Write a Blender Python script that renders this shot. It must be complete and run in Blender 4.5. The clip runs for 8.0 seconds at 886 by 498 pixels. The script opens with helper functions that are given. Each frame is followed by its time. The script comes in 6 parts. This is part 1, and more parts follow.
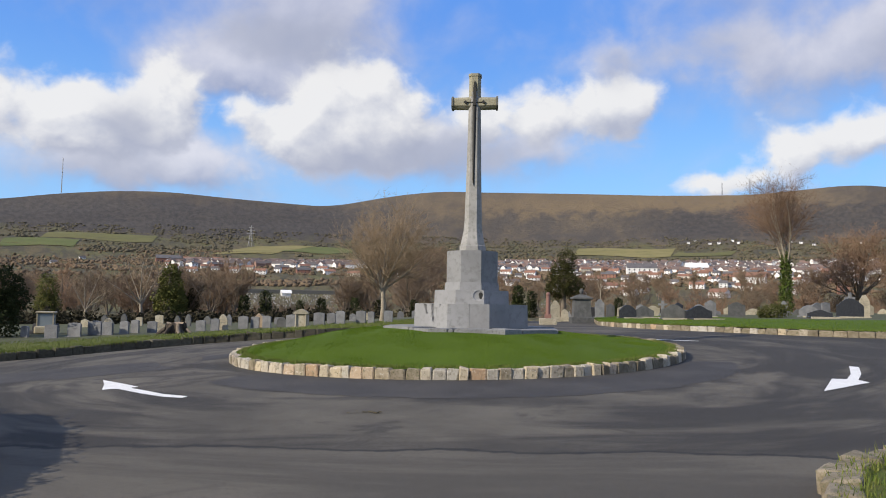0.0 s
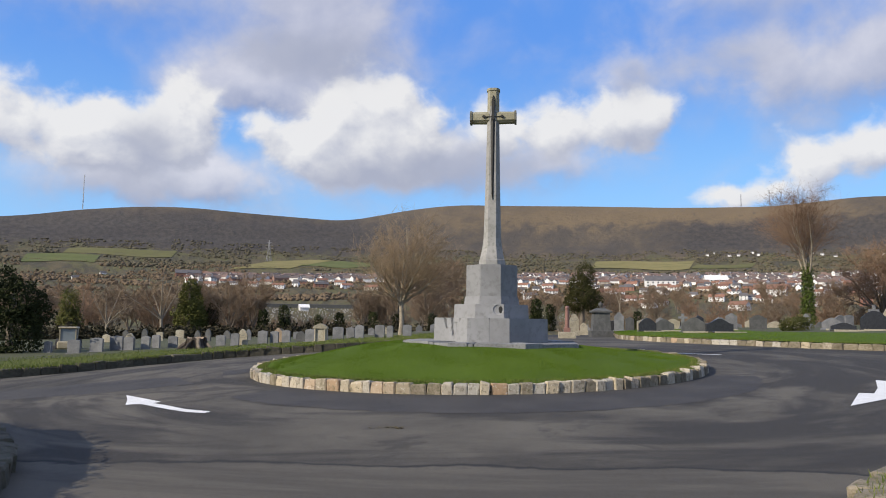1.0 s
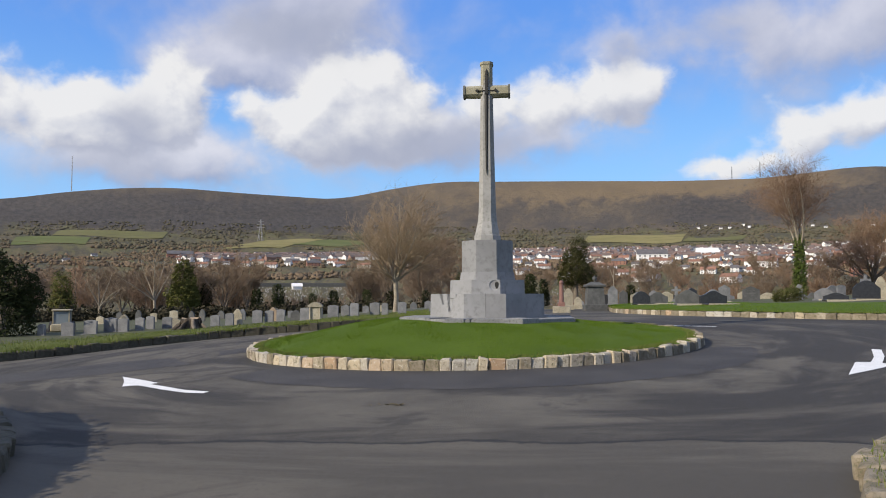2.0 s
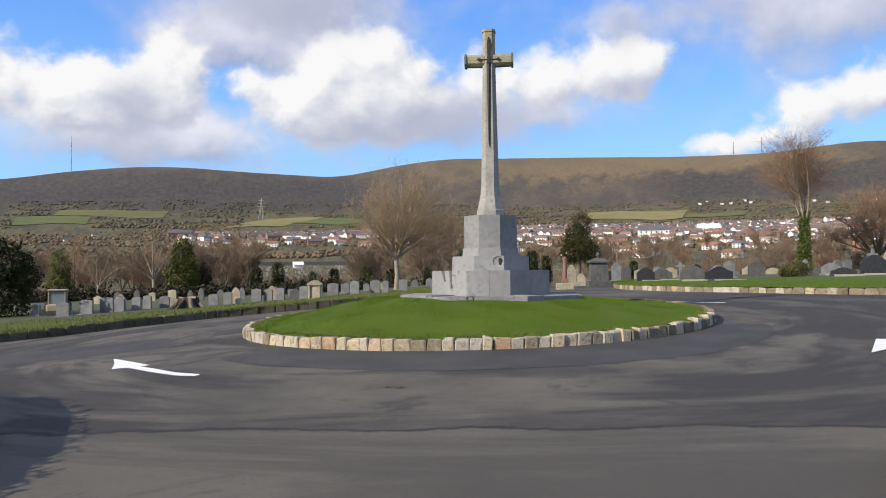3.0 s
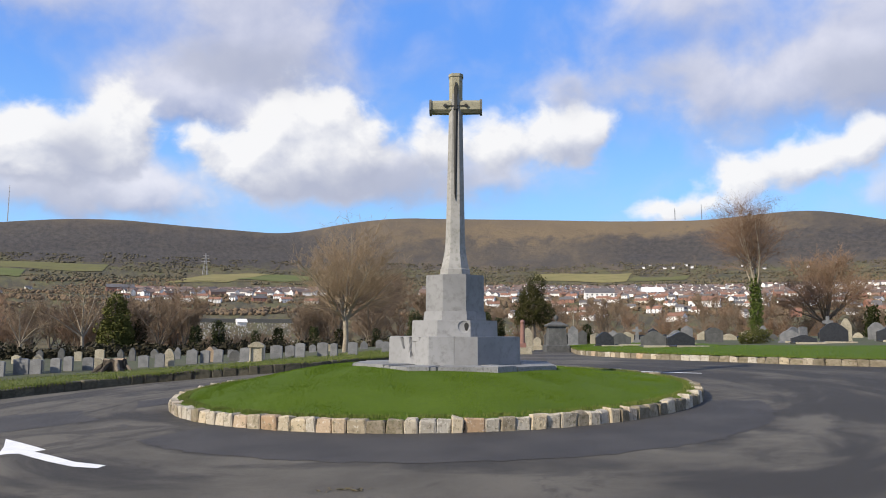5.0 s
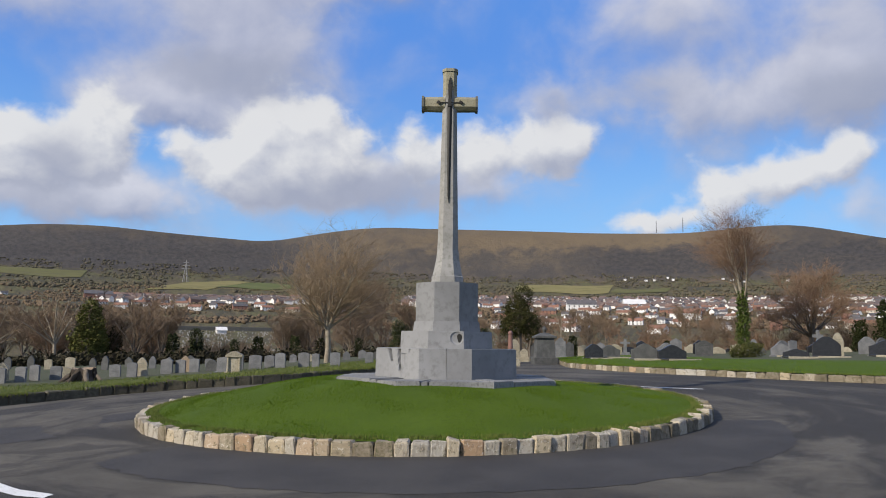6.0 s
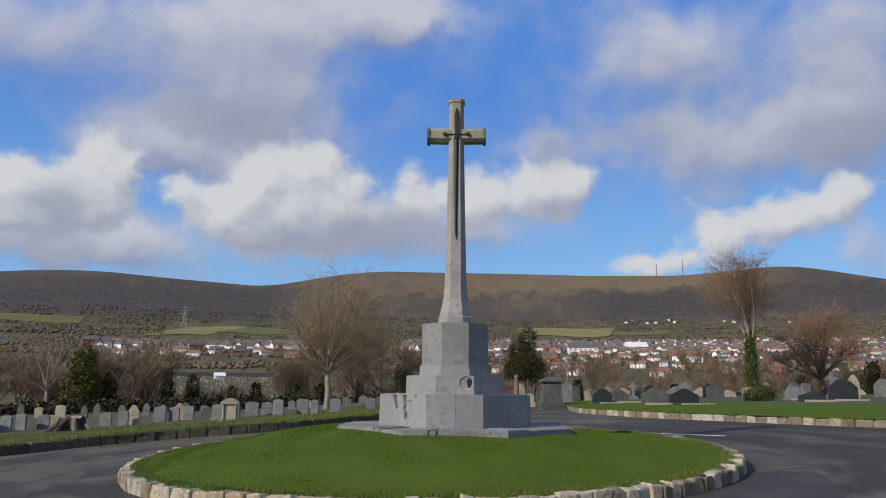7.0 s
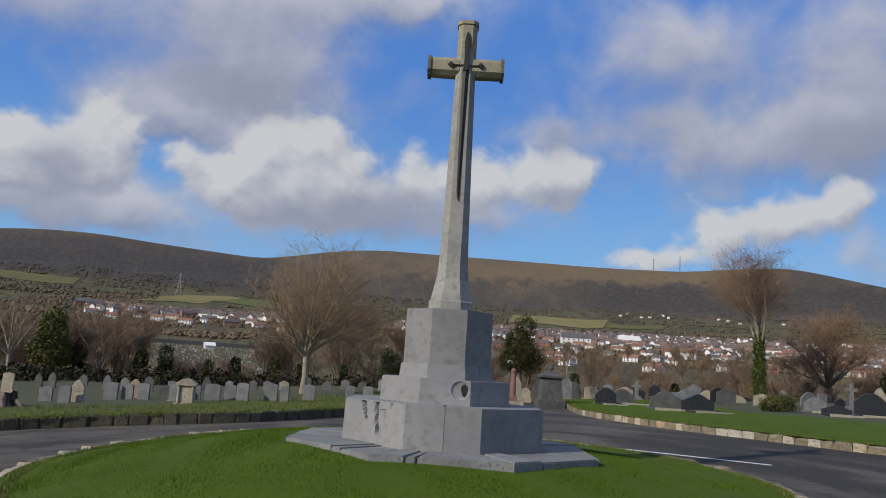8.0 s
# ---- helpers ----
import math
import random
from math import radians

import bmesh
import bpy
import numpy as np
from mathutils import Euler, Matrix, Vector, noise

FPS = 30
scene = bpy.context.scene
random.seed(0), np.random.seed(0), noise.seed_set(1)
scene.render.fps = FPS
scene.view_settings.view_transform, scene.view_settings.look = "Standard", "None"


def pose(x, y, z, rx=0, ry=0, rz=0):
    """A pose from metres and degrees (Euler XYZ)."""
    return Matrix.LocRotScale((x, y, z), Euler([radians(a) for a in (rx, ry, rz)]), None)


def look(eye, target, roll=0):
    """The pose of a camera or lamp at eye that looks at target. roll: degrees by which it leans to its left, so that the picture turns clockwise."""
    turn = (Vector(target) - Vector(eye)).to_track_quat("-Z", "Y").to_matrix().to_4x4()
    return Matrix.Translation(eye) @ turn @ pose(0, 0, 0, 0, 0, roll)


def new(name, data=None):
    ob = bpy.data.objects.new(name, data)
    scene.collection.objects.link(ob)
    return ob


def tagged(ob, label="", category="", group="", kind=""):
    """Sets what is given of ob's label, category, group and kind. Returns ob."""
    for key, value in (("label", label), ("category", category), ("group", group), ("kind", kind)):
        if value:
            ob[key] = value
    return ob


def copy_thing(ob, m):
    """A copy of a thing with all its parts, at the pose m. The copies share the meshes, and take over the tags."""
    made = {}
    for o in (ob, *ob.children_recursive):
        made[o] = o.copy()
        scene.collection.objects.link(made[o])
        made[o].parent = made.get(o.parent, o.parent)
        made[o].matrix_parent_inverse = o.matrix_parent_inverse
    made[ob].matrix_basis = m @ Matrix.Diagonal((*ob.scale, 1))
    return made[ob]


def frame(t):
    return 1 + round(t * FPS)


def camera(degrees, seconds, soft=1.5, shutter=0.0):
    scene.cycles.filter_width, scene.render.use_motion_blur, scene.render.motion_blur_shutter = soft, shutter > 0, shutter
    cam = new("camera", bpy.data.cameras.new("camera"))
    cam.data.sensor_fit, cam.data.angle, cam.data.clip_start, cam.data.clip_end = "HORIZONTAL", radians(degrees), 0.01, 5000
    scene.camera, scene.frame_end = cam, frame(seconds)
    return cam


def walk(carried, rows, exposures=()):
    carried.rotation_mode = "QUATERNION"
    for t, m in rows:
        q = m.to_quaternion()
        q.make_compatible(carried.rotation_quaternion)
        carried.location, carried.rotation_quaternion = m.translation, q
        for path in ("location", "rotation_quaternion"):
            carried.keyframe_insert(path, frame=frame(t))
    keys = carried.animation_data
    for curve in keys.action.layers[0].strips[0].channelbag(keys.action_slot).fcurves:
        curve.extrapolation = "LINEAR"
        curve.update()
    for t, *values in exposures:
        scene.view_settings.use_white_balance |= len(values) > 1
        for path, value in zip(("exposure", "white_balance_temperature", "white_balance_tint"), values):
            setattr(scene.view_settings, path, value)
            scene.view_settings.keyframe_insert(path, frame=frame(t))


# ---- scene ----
cam = camera(60.6, 8.0, soft=1.0)
PATH = [
    (0, (1.145, -19.366, 1.435), (0.949, -17.381, 1.581), 1.0),
    (0.5, (1.141, -19.38, 1.441), (0.92, -17.397, 1.586), 1.0),
    (1, (1.089, -19.387, 1.449), (0.848, -17.41, 1.63), 0.8),
    (1.5, (1.022, -19.391, 1.438), (0.813, -17.407, 1.578), 0.2),
    (2.8, (0.974, -18.842, 1.448), (0.729, -16.858, 1.533), -0.8),
    (3, (0.918, -18.686, 1.427), (0.694, -16.7, 1.488), -0.5),
    (3.5, (0.754, -18.371, 1.453), (0.684, -16.374, 1.532), -0.6),
    (4, (0.743, -17.881, 1.5), (0.647, -15.884, 1.548), -1.6),
    (4.5, (0.619, -17.431, 1.504), (0.477, -15.436, 1.541), -1.1),
    (5, (0.454, -16.89, 1.558), (0.368, -14.903, 1.775), 0.3),
    (5.2, (0.464, -16.704, 1.567), (0.31, -14.727, 1.832), -0.8),
    (6.3, (0.146, -15.47, 1.596), (0.131, -13.485, 1.835), 1.2),
    (6.5, (0.139, -15.268, 1.601), (0.088, -13.285, 1.863), 0.6),
    (7, (0.054, -14.924, 1.6), (0.013, -12.956, 1.957), 0.5),
    (7.5, (-0.06, -13.59, 1.745), (-0.068, -11.624, 2.104), 2.1),
    (8, (0.03, -11.45, 1.94), (-0.005, -9.474, 2.252), 3.8),
]
walk(cam, [(t, look(eye, target, roll)) for t, eye, target, roll in PATH],
     exposures=[(0, 0.1, 6450, 10), (1.5, 0.04, 6450, 10), (3, 0.25, 6550, 10), (4.5, 0.36, 6600, 10), (5.2, 0.16, 6420, 10),
                (6.3, -0.16, 6350, 10), (7, -0.32, 6280, 10), (8, -0.46, 6250, 10)])

# ---- sky and sun ----
SUN_AZ, SUN_EL = -130.0, 30.0   # degrees from +y towards +x; the sun stands behind the camera's left shoulder
saz, sel = radians(SUN_AZ), radians(SUN_EL)
to_sun = Vector((math.sin(saz) * math.cos(sel), math.cos(saz) * math.cos(sel), math.sin(sel)))
sun = new("sun", bpy.data.lights.new("sun", "SUN"))
sun.data.energy, sun.data.angle, sun.data.color = 5.0, radians(0.5), (1.0, 0.90, 0.76)
sun.matrix_world = look(to_sun * 50, (0, 0, 0))

# cloud masses: azimuth, elevation, half width, half height (degrees), weight
PUFFS = [(-30.2, 12.6, 3.2, 2.4, 1.23), (-25.6, 14.9, 1.9, 2.5, 1.18), (-33.0, 11.6, 2.9, 1.9, 1.01), (-26.8, 12.0, 2.5, 1.7, 0.90), (-13.2, 14.9, 3.4, 3.4, 1.29), (-16.8, 12.4, 3.2, 2.6, 1.23),
         (-9.4, 13.6, 2.5, 3.2, 1.12), (-12.0, 12.0, 4.5, 2.1, 0.78), (-21.1, 14.0, 1.3, 1.2, 0.56), (-3.2, 14.0, 1.9, 2.2, 1.12), (1.7, 13.9, 2.5, 2.2, 1.12), (6.2, 14.6, 2.5, 2.4, 1.06),
         (9.0, 14.6, 1.8, 2.0, 0.78), (14.3, 8.9, 2.8, 0.8, 1.00), (18.9, 10.6, 2.2, 2.1, 1.10), (23.4, 11.8, 2.4, 1.7, 1.10), (27.0, 12.6, 1.8, 1.7, 1.05), (36.0, 14.0, 4.5, 2.2, 1.12),
         (-39.0, 13.0, 3.9, 2.6, 1.12)]
VEILS = [(-17.6, 25.8, 7.8, 3.5, 1), (-8.0, 27.5, 6.9, 2.4, 0.9), (-16.8, 20.8, 6.9, 3.1, 0.95), (-31.4, 23.1, 5.3, 2.9, 0.75), (-30.0, 9.6, 6.5, 1.8, 0.9),
         (-23.2, 9.8, 4.5, 2.0, 0.75), (-8.3, 11.7, 6.9, 2.2, 1), (1.7, 12.0, 3.7, 1.8, 0.8), (15.3, 24.2, 6.1, 3.3, 0.75), (13.4, 18.2, 4.5, 2.2, 0.75),
         (17.7, 18.2, 2.4, 2.9, 0.6), (27.6, 17.2, 4.5, 2.7, 1), (28.4, 22.6, 4.9, 4.9, 0.9), (22.5, 17.5, 3.3, 2.4, 0.6), (-21.8, 16.7, 4.5, 1.8, 0.6),
         (5.6, 17.9, 2.9, 2.0, 0.6), (-2.5, 27.3, 4.9, 1.6, 0.6), (28.8, 9.2, 2.0, 2.4, 0.6), (-19.0, 16.8, 8.0, 2.4, 0.7), (18.5, 15.0, 3.5, 2.5, 0.5)]
BASES = [(-28.3, 12.2, 2.4, 1.7, 0.8), (-29.6, 8.9, 5.7, 1.6, 0.7), (-7.4, 10.8, 5.3, 1.7, 0.9), (-14.6, 10.6, 3.7, 1.1, 0.55), (-2.2, 11.4, 3.7, 1.6, 0.7),
         (-17.1, 19.0, 6.5, 2.0, 0.9), (7.4, 17.6, 2.0, 1.4, 0.6), (8.2, 13.0, 3.3, 1.4, 0.45), (27.6, 16.7, 4.1, 2.0, 0.9), (13.8, 18.5, 4.5, 1.8, 0.5),
         (23.1, 10.0, 3.7, 1.1, 0.3), (16.2, 8.4, 2.4, 0.7, 0.3)]


class Nodes:
    """Short hand for building a node tree."""

    def __init__(self, tree):
        self.t = tree

    def add(self, kind):
        return self.t.nodes.new(kind)

    def put(self, sock, value):
        if isinstance(value, bpy.types.NodeSocket):
            self.t.links.new(value, sock)
        else:
            sock.default_value = value

    def math(self, op, a, b=0.0, c=0.0, clamp=False):
        n = self.add("ShaderNodeMath")
        n.operation, n.use_clamp = op, clamp
        for s, v in zip(n.inputs, (a, b, c)):
            self.put(s, v)
        return n.outputs[0]

    def mix(self, f, a, b, blend="MIX"):
        n = self.add("ShaderNodeMix")
        n.data_type, n.blend_type = "RGBA", blend
        self.put(n.inputs[0], f)
        self.put(n.inputs[6], a if isinstance(a, bpy.types.NodeSocket) else (*a, 1))
        self.put(n.inputs[7], b if isinstance(b, bpy.types.NodeSocket) else (*b, 1))
        return n.outputs[2]

    def noise(self, vec, scale, detail=4.0, rough=0.55, distort=0.0):
        n = self.add("ShaderNodeTexNoise")
        if vec is not None:
            self.put(n.inputs["Vector"], vec)
        n.inputs["Scale"].default_value, n.inputs["Detail"].default_value = scale, detail
        n.inputs["Roughness"].default_value, n.inputs["Distortion"].default_value = rough, distort
        return n.outputs[0]

    def ramp(self, f, lo, hi, to0=0.0, to1=1.0):
        n = self.add("ShaderNodeMapRange")
        n.interpolation_type = "SMOOTHSTEP"
        for s, v in zip(n.inputs, (f, lo, hi, to0, to1)):
            self.put(s, v)
        return n.outputs[0]

    def xyz(self, vec):
        n = self.add("ShaderNodeSeparateXYZ")
        self.put(n.inputs[0], vec)
        return n.outputs

    def vec(self, x, y, z):
        n = self.add("ShaderNodeCombineXYZ")
        for s, v in zip(n.inputs, (x, y, z)):
            self.put(s, v)
        return n.outputs[0]


def cloud_group(name, masses, warp, grain, fine, beyond):
    """Cloud density at (azimuth, elevation) in degrees. warp: how far the masses' outlines wander; grain, fine: scale and
    strength of the billows; beyond: how much cloud stands overhead and behind."""
    g = bpy.data.node_groups.new(name, "ShaderNodeTree")
    g.interface.new_socket("Az", in_out="INPUT", socket_type="NodeSocketFloat")
    g.interface.new_socket("El", in_out="INPUT", socket_type="NodeSocketFloat")
    g.interface.new_socket("Density", in_out="OUTPUT", socket_type="NodeSocketFloat")
    k = Nodes(g)
    i, o = k.add("NodeGroupInput"), k.add("NodeGroupOutput")
    az, el = i.outputs[0], i.outputs[1]
    p = k.vec(az, k.math("MULTIPLY", el, 1.15), 0.0)
    w1 = k.math("SUBTRACT", k.noise(p, 0.30, 4.0), 0.5)
    w2 = k.math("SUBTRACT", k.noise(k.vec(k.math("ADD", az, 40.0), k.math("MULTIPLY", el, 1.15), 7.0), 0.30, 4.0), 0.5)
    a2 = k.math("MULTIPLY_ADD", w1, warp, az)
    e2 = k.math("MULTIPLY_ADD", w2, warp * .7, el)
    total = None
    for a, e, sa, se, w in masses:
        q = k.math("POWER", k.math("DIVIDE", k.math("SUBTRACT", a2, a), sa), 2.0)
        r = k.math("POWER", k.math("DIVIDE", k.math("SUBTRACT", e2, e), se), 2.0)
        v = k.math("MULTIPLY", k.math("EXPONENT", k.math("MULTIPLY", k.math("ADD", q, r), -1.0)), w)
        total = v if total is None else k.math("ADD", total, v)
    total = k.math("MINIMUM", total, 1.35)
    wide = k.math("MULTIPLY", k.ramp(k.math("ABSOLUTE", az), 36.0, 55.0), k.math("MULTIPLY", k.noise(p, 0.06, 3.0), beyond))
    high = k.math("MULTIPLY", k.ramp(el, 28.0, 36.0), k.math("MULTIPLY", k.noise(p, 0.05, 3.0), beyond))
    total = k.math("MAXIMUM", total, k.math("MAXIMUM", wide, high))
    billow = k.math("SUBTRACT", k.noise(p, grain, 6.0, 0.52, 0.3), 0.5)
    k.put(o.inputs[0], k.math("MULTIPLY_ADD", billow, fine, total))
    return g


world = bpy.data.worlds.new("sky")
scene.world, world.use_nodes = world, True
k = Nodes(world.node_tree)
back = world.node_tree.nodes["Background"]
sky = k.add("ShaderNodeTexSky")
sky.sky_type, sky.sun_disc, sky.sun_elevation, sky.sun_rotation = "NISHITA", False, sel, saz
sky.air_density, sky.dust_density, sky.ozone_density = 1.0, 0.4, 2.0
x, y, z = k.xyz(k.add("ShaderNodeTexCoord").outputs["Generated"])
az = k.math("MULTIPLY", k.math("ARCTAN2", x, y), 57.2958)
el = k.math("MULTIPLY", k.math("ARCSINE", z), 57.2958)
puff_field = cloud_group("cumulus", PUFFS, 3.0, 0.42, 1.15, 0.25)
veil_field = cloud_group("grey_cloud", VEILS, 5.0, 0.17, 1.3, 0.85)
base_field = cloud_group("cloud_bases", BASES, 3.0, 0.22, 0.5, 0.0)


def density(field_group, da, de):
    n = k.add("ShaderNodeGroup")
    n.node_tree = field_group
    k.put(n.inputs[0], k.math("ADD", az, da))
    k.put(n.inputs[1], k.math("ADD", el, de))
    return n.outputs[0]


p0, p1 = density(puff_field, 0, 0), density(puff_field, -0.7, 1.3)
v0, v1 = density(veil_field, 0, 0), density(veil_field, -0.5, 1.8)
b0 = density(base_field, 0, 0)
puff_cover = k.math("MULTIPLY", k.ramp(p0, 0.20, 0.80), 0.97)
veil_cover = k.math("MULTIPLY", k.ramp(v0, -0.10, 0.95), 0.90)
base_cover = k.math("MULTIPLY", k.ramp(b0, 0.05, 0.85), 0.80)
puff_lit = k.math("MULTIPLY_ADD", k.math("SUBTRACT", p0, p1), 1.15, 0.56, clamp=True)
veil_lit = k.math("ADD", k.math("MULTIPLY_ADD", k.math("SUBTRACT", v0, v1), 0.7, 0.42), k.ramp(el, 20.0, 27.0, 0.0, 0.25), clamp=True)
puff_colour = k.mix(puff_lit, (4.5, 4.75, 5.7), (7.8, 7.75, 7.75))
veil_colour = k.mix(veil_lit, (3.3, 3.6, 4.9), (6.9, 6.8, 7.3))
hs = k.add("ShaderNodeHueSaturation")
hs.inputs["Saturation"].default_value, hs.inputs["Value"].default_value = 1.25, 1.3
k.put(hs.inputs["Color"], sky.outputs[0])
low = k.ramp(el, 6.0, 22.0)
blue = k.mix(0.75, hs.outputs[0], k.mix(low, (2.7, 5.5, 9.7), (1.25, 3.2, 8.6)))
sky_colour = k.mix(veil_cover, blue, veil_colour)
sky_colour = k.mix(puff_cover, sky_colour, puff_colour)
sky_colour = k.mix(k.math("MULTIPLY", base_cover, k.math("MAXIMUM", puff_cover, veil_cover)), sky_colour, (3.6, 3.9, 5.0))
k.put(back.inputs[0], sky_colour)
back.inputs[1].default_value = 0.104


# ---- materials ----
def material(name, build, rough=0.8, metal=0.0, bump=0.0, bump_scale=40.0, spec=0.5):
    """build(k, position) gives the base colour; position is in metres of the object's own space."""
    m = bpy.data.materials.new(name)
    m.use_nodes = True
    kk = Nodes(m.node_tree)
    b = m.node_tree.nodes["Principled BSDF"]
    pos = kk.add("ShaderNodeTexCoord").outputs["Object"]
    kk.put(b.inputs["Base Color"], build(kk, pos))
    if not isinstance(rough, (int, float)):
        kk.put(b.inputs["Roughness"], rough(kk, pos))
    else:
        b.inputs["Roughness"].default_value = rough
    b.inputs["Metallic"].default_value = metal
    b.inputs["Specular IOR Level"].default_value = spec
    if bump:
        n = kk.add("ShaderNodeBump")
        n.inputs["Strength"].default_value, n.inputs["Distance"].default_value = bump, 0.02
        kk.put(n.inputs["Height"], kk.noise(pos, bump_scale, 6.0, 0.65))
        kk.put(b.inputs["Normal"], n.outputs[0])
    return m


def blotched(c0, c1, c2, s1=3.0, s2=30.0, vary=0.0):
    """Colour that wanders between three tones at two scales; vary: spread from piece to piece."""
    def build(kk, pos):
        if vary:
            rnd = kk.add("ShaderNodeObjectInfo").outputs["Random"]
            n = kk.add("ShaderNodeVectorMath")
            kk.put(n.inputs[0], pos)
            kk.put(n.inputs[1], kk.vec(kk.math("MULTIPLY", rnd, 37.0), kk.math("MULTIPLY", rnd, 91.0), 0.0))
            pos = n.outputs[0]
        a = kk.mix(kk.ramp(kk.noise(pos, s1), 0.32, 0.68), c0, c1)
        a = kk.mix(kk.ramp(kk.noise(pos, s2, 5.0, 0.65), 0.45, 0.75), a, c2)
        if vary:
            a = kk.mix(1.0, a, kk.vec(*[kk.math("MULTIPLY_ADD", kk.math("FRACT", kk.math("MULTIPLY", rnd, f)), vary, 1.0 - vary / 2) for f in (1.0, 1.0, 1.0)]), "MULTIPLY")
        return a
    return build


def asphalt_colour(kk, pos):
    """Worn grey asphalt: damp stains, darker to the east, and an old seam with damp lying along its far side."""
    px, py, pz = kk.xyz(pos)
    ex, ey = kk.math("ADD", px, 0.4), kk.math("SUBTRACT", py, 0.25)
    away = kk.math("SQRT", kk.math("ADD", kk.math("MULTIPLY", ex, ex), kk.math("MULTIPLY", ey, ey)))
    long = kk.vec(kk.math("MULTIPLY", kk.math("ARCTAN2", ex, kk.math("MULTIPLY", ey, -1.0)), 2.6), kk.math("MULTIPLY", away, 0.95), 0.0)
    lean = kk.math("MULTIPLY_ADD", kk.ramp(px, 1.0, 7.0), 0.07, kk.noise(long, 0.62, 7.0, 0.64, 0.7))
    wet = kk.ramp(lean, 0.455, 0.605)
    wet = kk.math("MAXIMUM", wet, kk.math("MULTIPLY", kk.ramp(kk.noise(pos, 0.55, 6.0, 0.68, 1.0), 0.55, 0.64), 0.7))
    wob = kk.math("MULTIPLY", kk.math("SUBTRACT", kk.noise(pos, 0.55, 7.0, 0.6), 0.5), 0.9)
    past = kk.math("ADD", kk.math("ADD", py, 11.1), wob)
    old = kk.ramp(past, -0.04, 0.03, 1.0, 0.0)
    reach = kk.ramp(kk.math("ABSOLUTE", px), 4.5, 7.0, 1.0, 0.0)
    damp = kk.math("MULTIPLY", kk.math("SUBTRACT", 1.0, old), kk.ramp(kk.math("ADD", past, kk.math("MULTIPLY", kk.noise(pos, 0.9, 5.0, 0.65), 2.2)), 0.8, 1.9, 1.0, 0.0))
    wet = kk.math("MAXIMUM", wet, kk.math("MULTIPLY", kk.math("MULTIPLY", damp, reach), 0.8))
    base = kk.mix(kk.ramp(kk.noise(pos, 0.45, 6.0, 0.62), .32, .68), (0.066, 0.058, 0.044), (0.120, 0.106, 0.081))
    base = kk.mix(kk.math("MULTIPLY", old, 0.75), base, (0.110, 0.097, 0.075))
    base = kk.mix(kk.math("MULTIPLY", kk.math("MULTIPLY", wet, kk.math("SUBTRACT", 1.0, kk.math("MULTIPLY", old, 0.45))), 0.92), base, (0.026, 0.023, 0.019))
    grain = kk.noise(pos, 160.0, 3.0, 0.7)
    base = kk.mix(kk.ramp(kk.noise(pos, 24.0, 5.0, 0.7), 0.48, 0.72, 0.0, 0.45), base, (0.036, 0.032, 0.026))
    base = kk.mix(kk.ramp(grain, 0.50, 0.75, 0.0, 0.5), base, (0.165, 0.155, 0.138))
    gap = kk.math("MULTIPLY", kk.ramp(kk.math("ABSOLUTE", kk.math("MULTIPLY_ADD", kk.math("SUBTRACT", kk.noise(pos, 5.0, 5.0, .7), .5), .22, past)), 0.015, 0.085, 0.95, 0.0), reach)
    return kk.mix(gap, base, (0.020, 0.019, 0.018))


def kerb_colour(kk, pos):
    """Sandstone blocks, each its own tone from grey to ochre, with dark stains."""
    rnd = kk.add("ShaderNodeObjectInfo").outputs["Random"]
    n = kk.add("ShaderNodeVectorMath")
    kk.put(n.inputs[0], pos)
    kk.put(n.inputs[1], kk.vec(kk.math("MULTIPLY", rnd, 37.0), kk.math("MULTIPLY", rnd, 91.0), 0.0))
    p = n.outputs[0]
    r2 = kk.math("FRACT", kk.math("MULTIPLY", rnd, 7.31))
    r3 = kk.math("FRACT", kk.math("MULTIPLY", rnd, 13.7))
    tone = kk.mix(r2, (0.37, 0.345, 0.29), (0.45, 0.37, 0.245))
    tone = kk.mix(kk.ramp(r3, .8, 1.0), tone, (0.38, 0.25, 0.14))
    tone = kk.mix(kk.ramp(r3, .25, .0, 0.0, .7), tone, (0.17, 0.14, 0.09))
    tone = kk.mix(kk.ramp(kk.noise(p, 2.2, 5.0), .52, .72, 0.0, .75), tone, (0.13, 0.10, 0.06))
    tone = kk.mix(kk.ramp(kk.noise(p, 6.0, 4.0, .7), .56, .66, 0.0, .6), tone, (0.62, 0.58, 0.49))
    return kk.mix(kk.ramp(kk.noise(p, 3.6, 5.0, .72), .54, .66, 0.0, .75), tone, (0.085, 0.082, 0.035))


M = {}
M["asphalt"] = material("asphalt", asphalt_colour, rough=0.86, bump=0.5, bump_scale=120.0, spec=0.35)
M["patch"] = material("fresh_asphalt", blotched((0.034, 0.031, 0.028), (0.054, 0.049, 0.043), (0.078, 0.072, 0.064), 0.9, 90.0), rough=0.8, bump=0.5, bump_scale=130.0, spec=0.35)
# grass and earth tones, darkened in colour for the trees' shade
M["grave_earth"] = material("shade_toned_grave_ground", blotched((0.040, 0.050, 0.014), (0.058, 0.060, 0.020), (0.085, 0.074, 0.040), 0.9, 6.0), rough=0.95, bump=0.6, bump_scale=20.0)
M["paint"] = material("road_paint", blotched((0.72, 0.71, 0.66), (0.80, 0.79, 0.75), (0.45, 0.44, 0.41), 4.0, 45.0), rough=0.6)
M["soil"] = material("soil", blotched((0.07, 0.05, 0.03), (0.05, 0.05, 0.025), (0.10, 0.08, 0.05), 2.0, 20.0), rough=0.95)
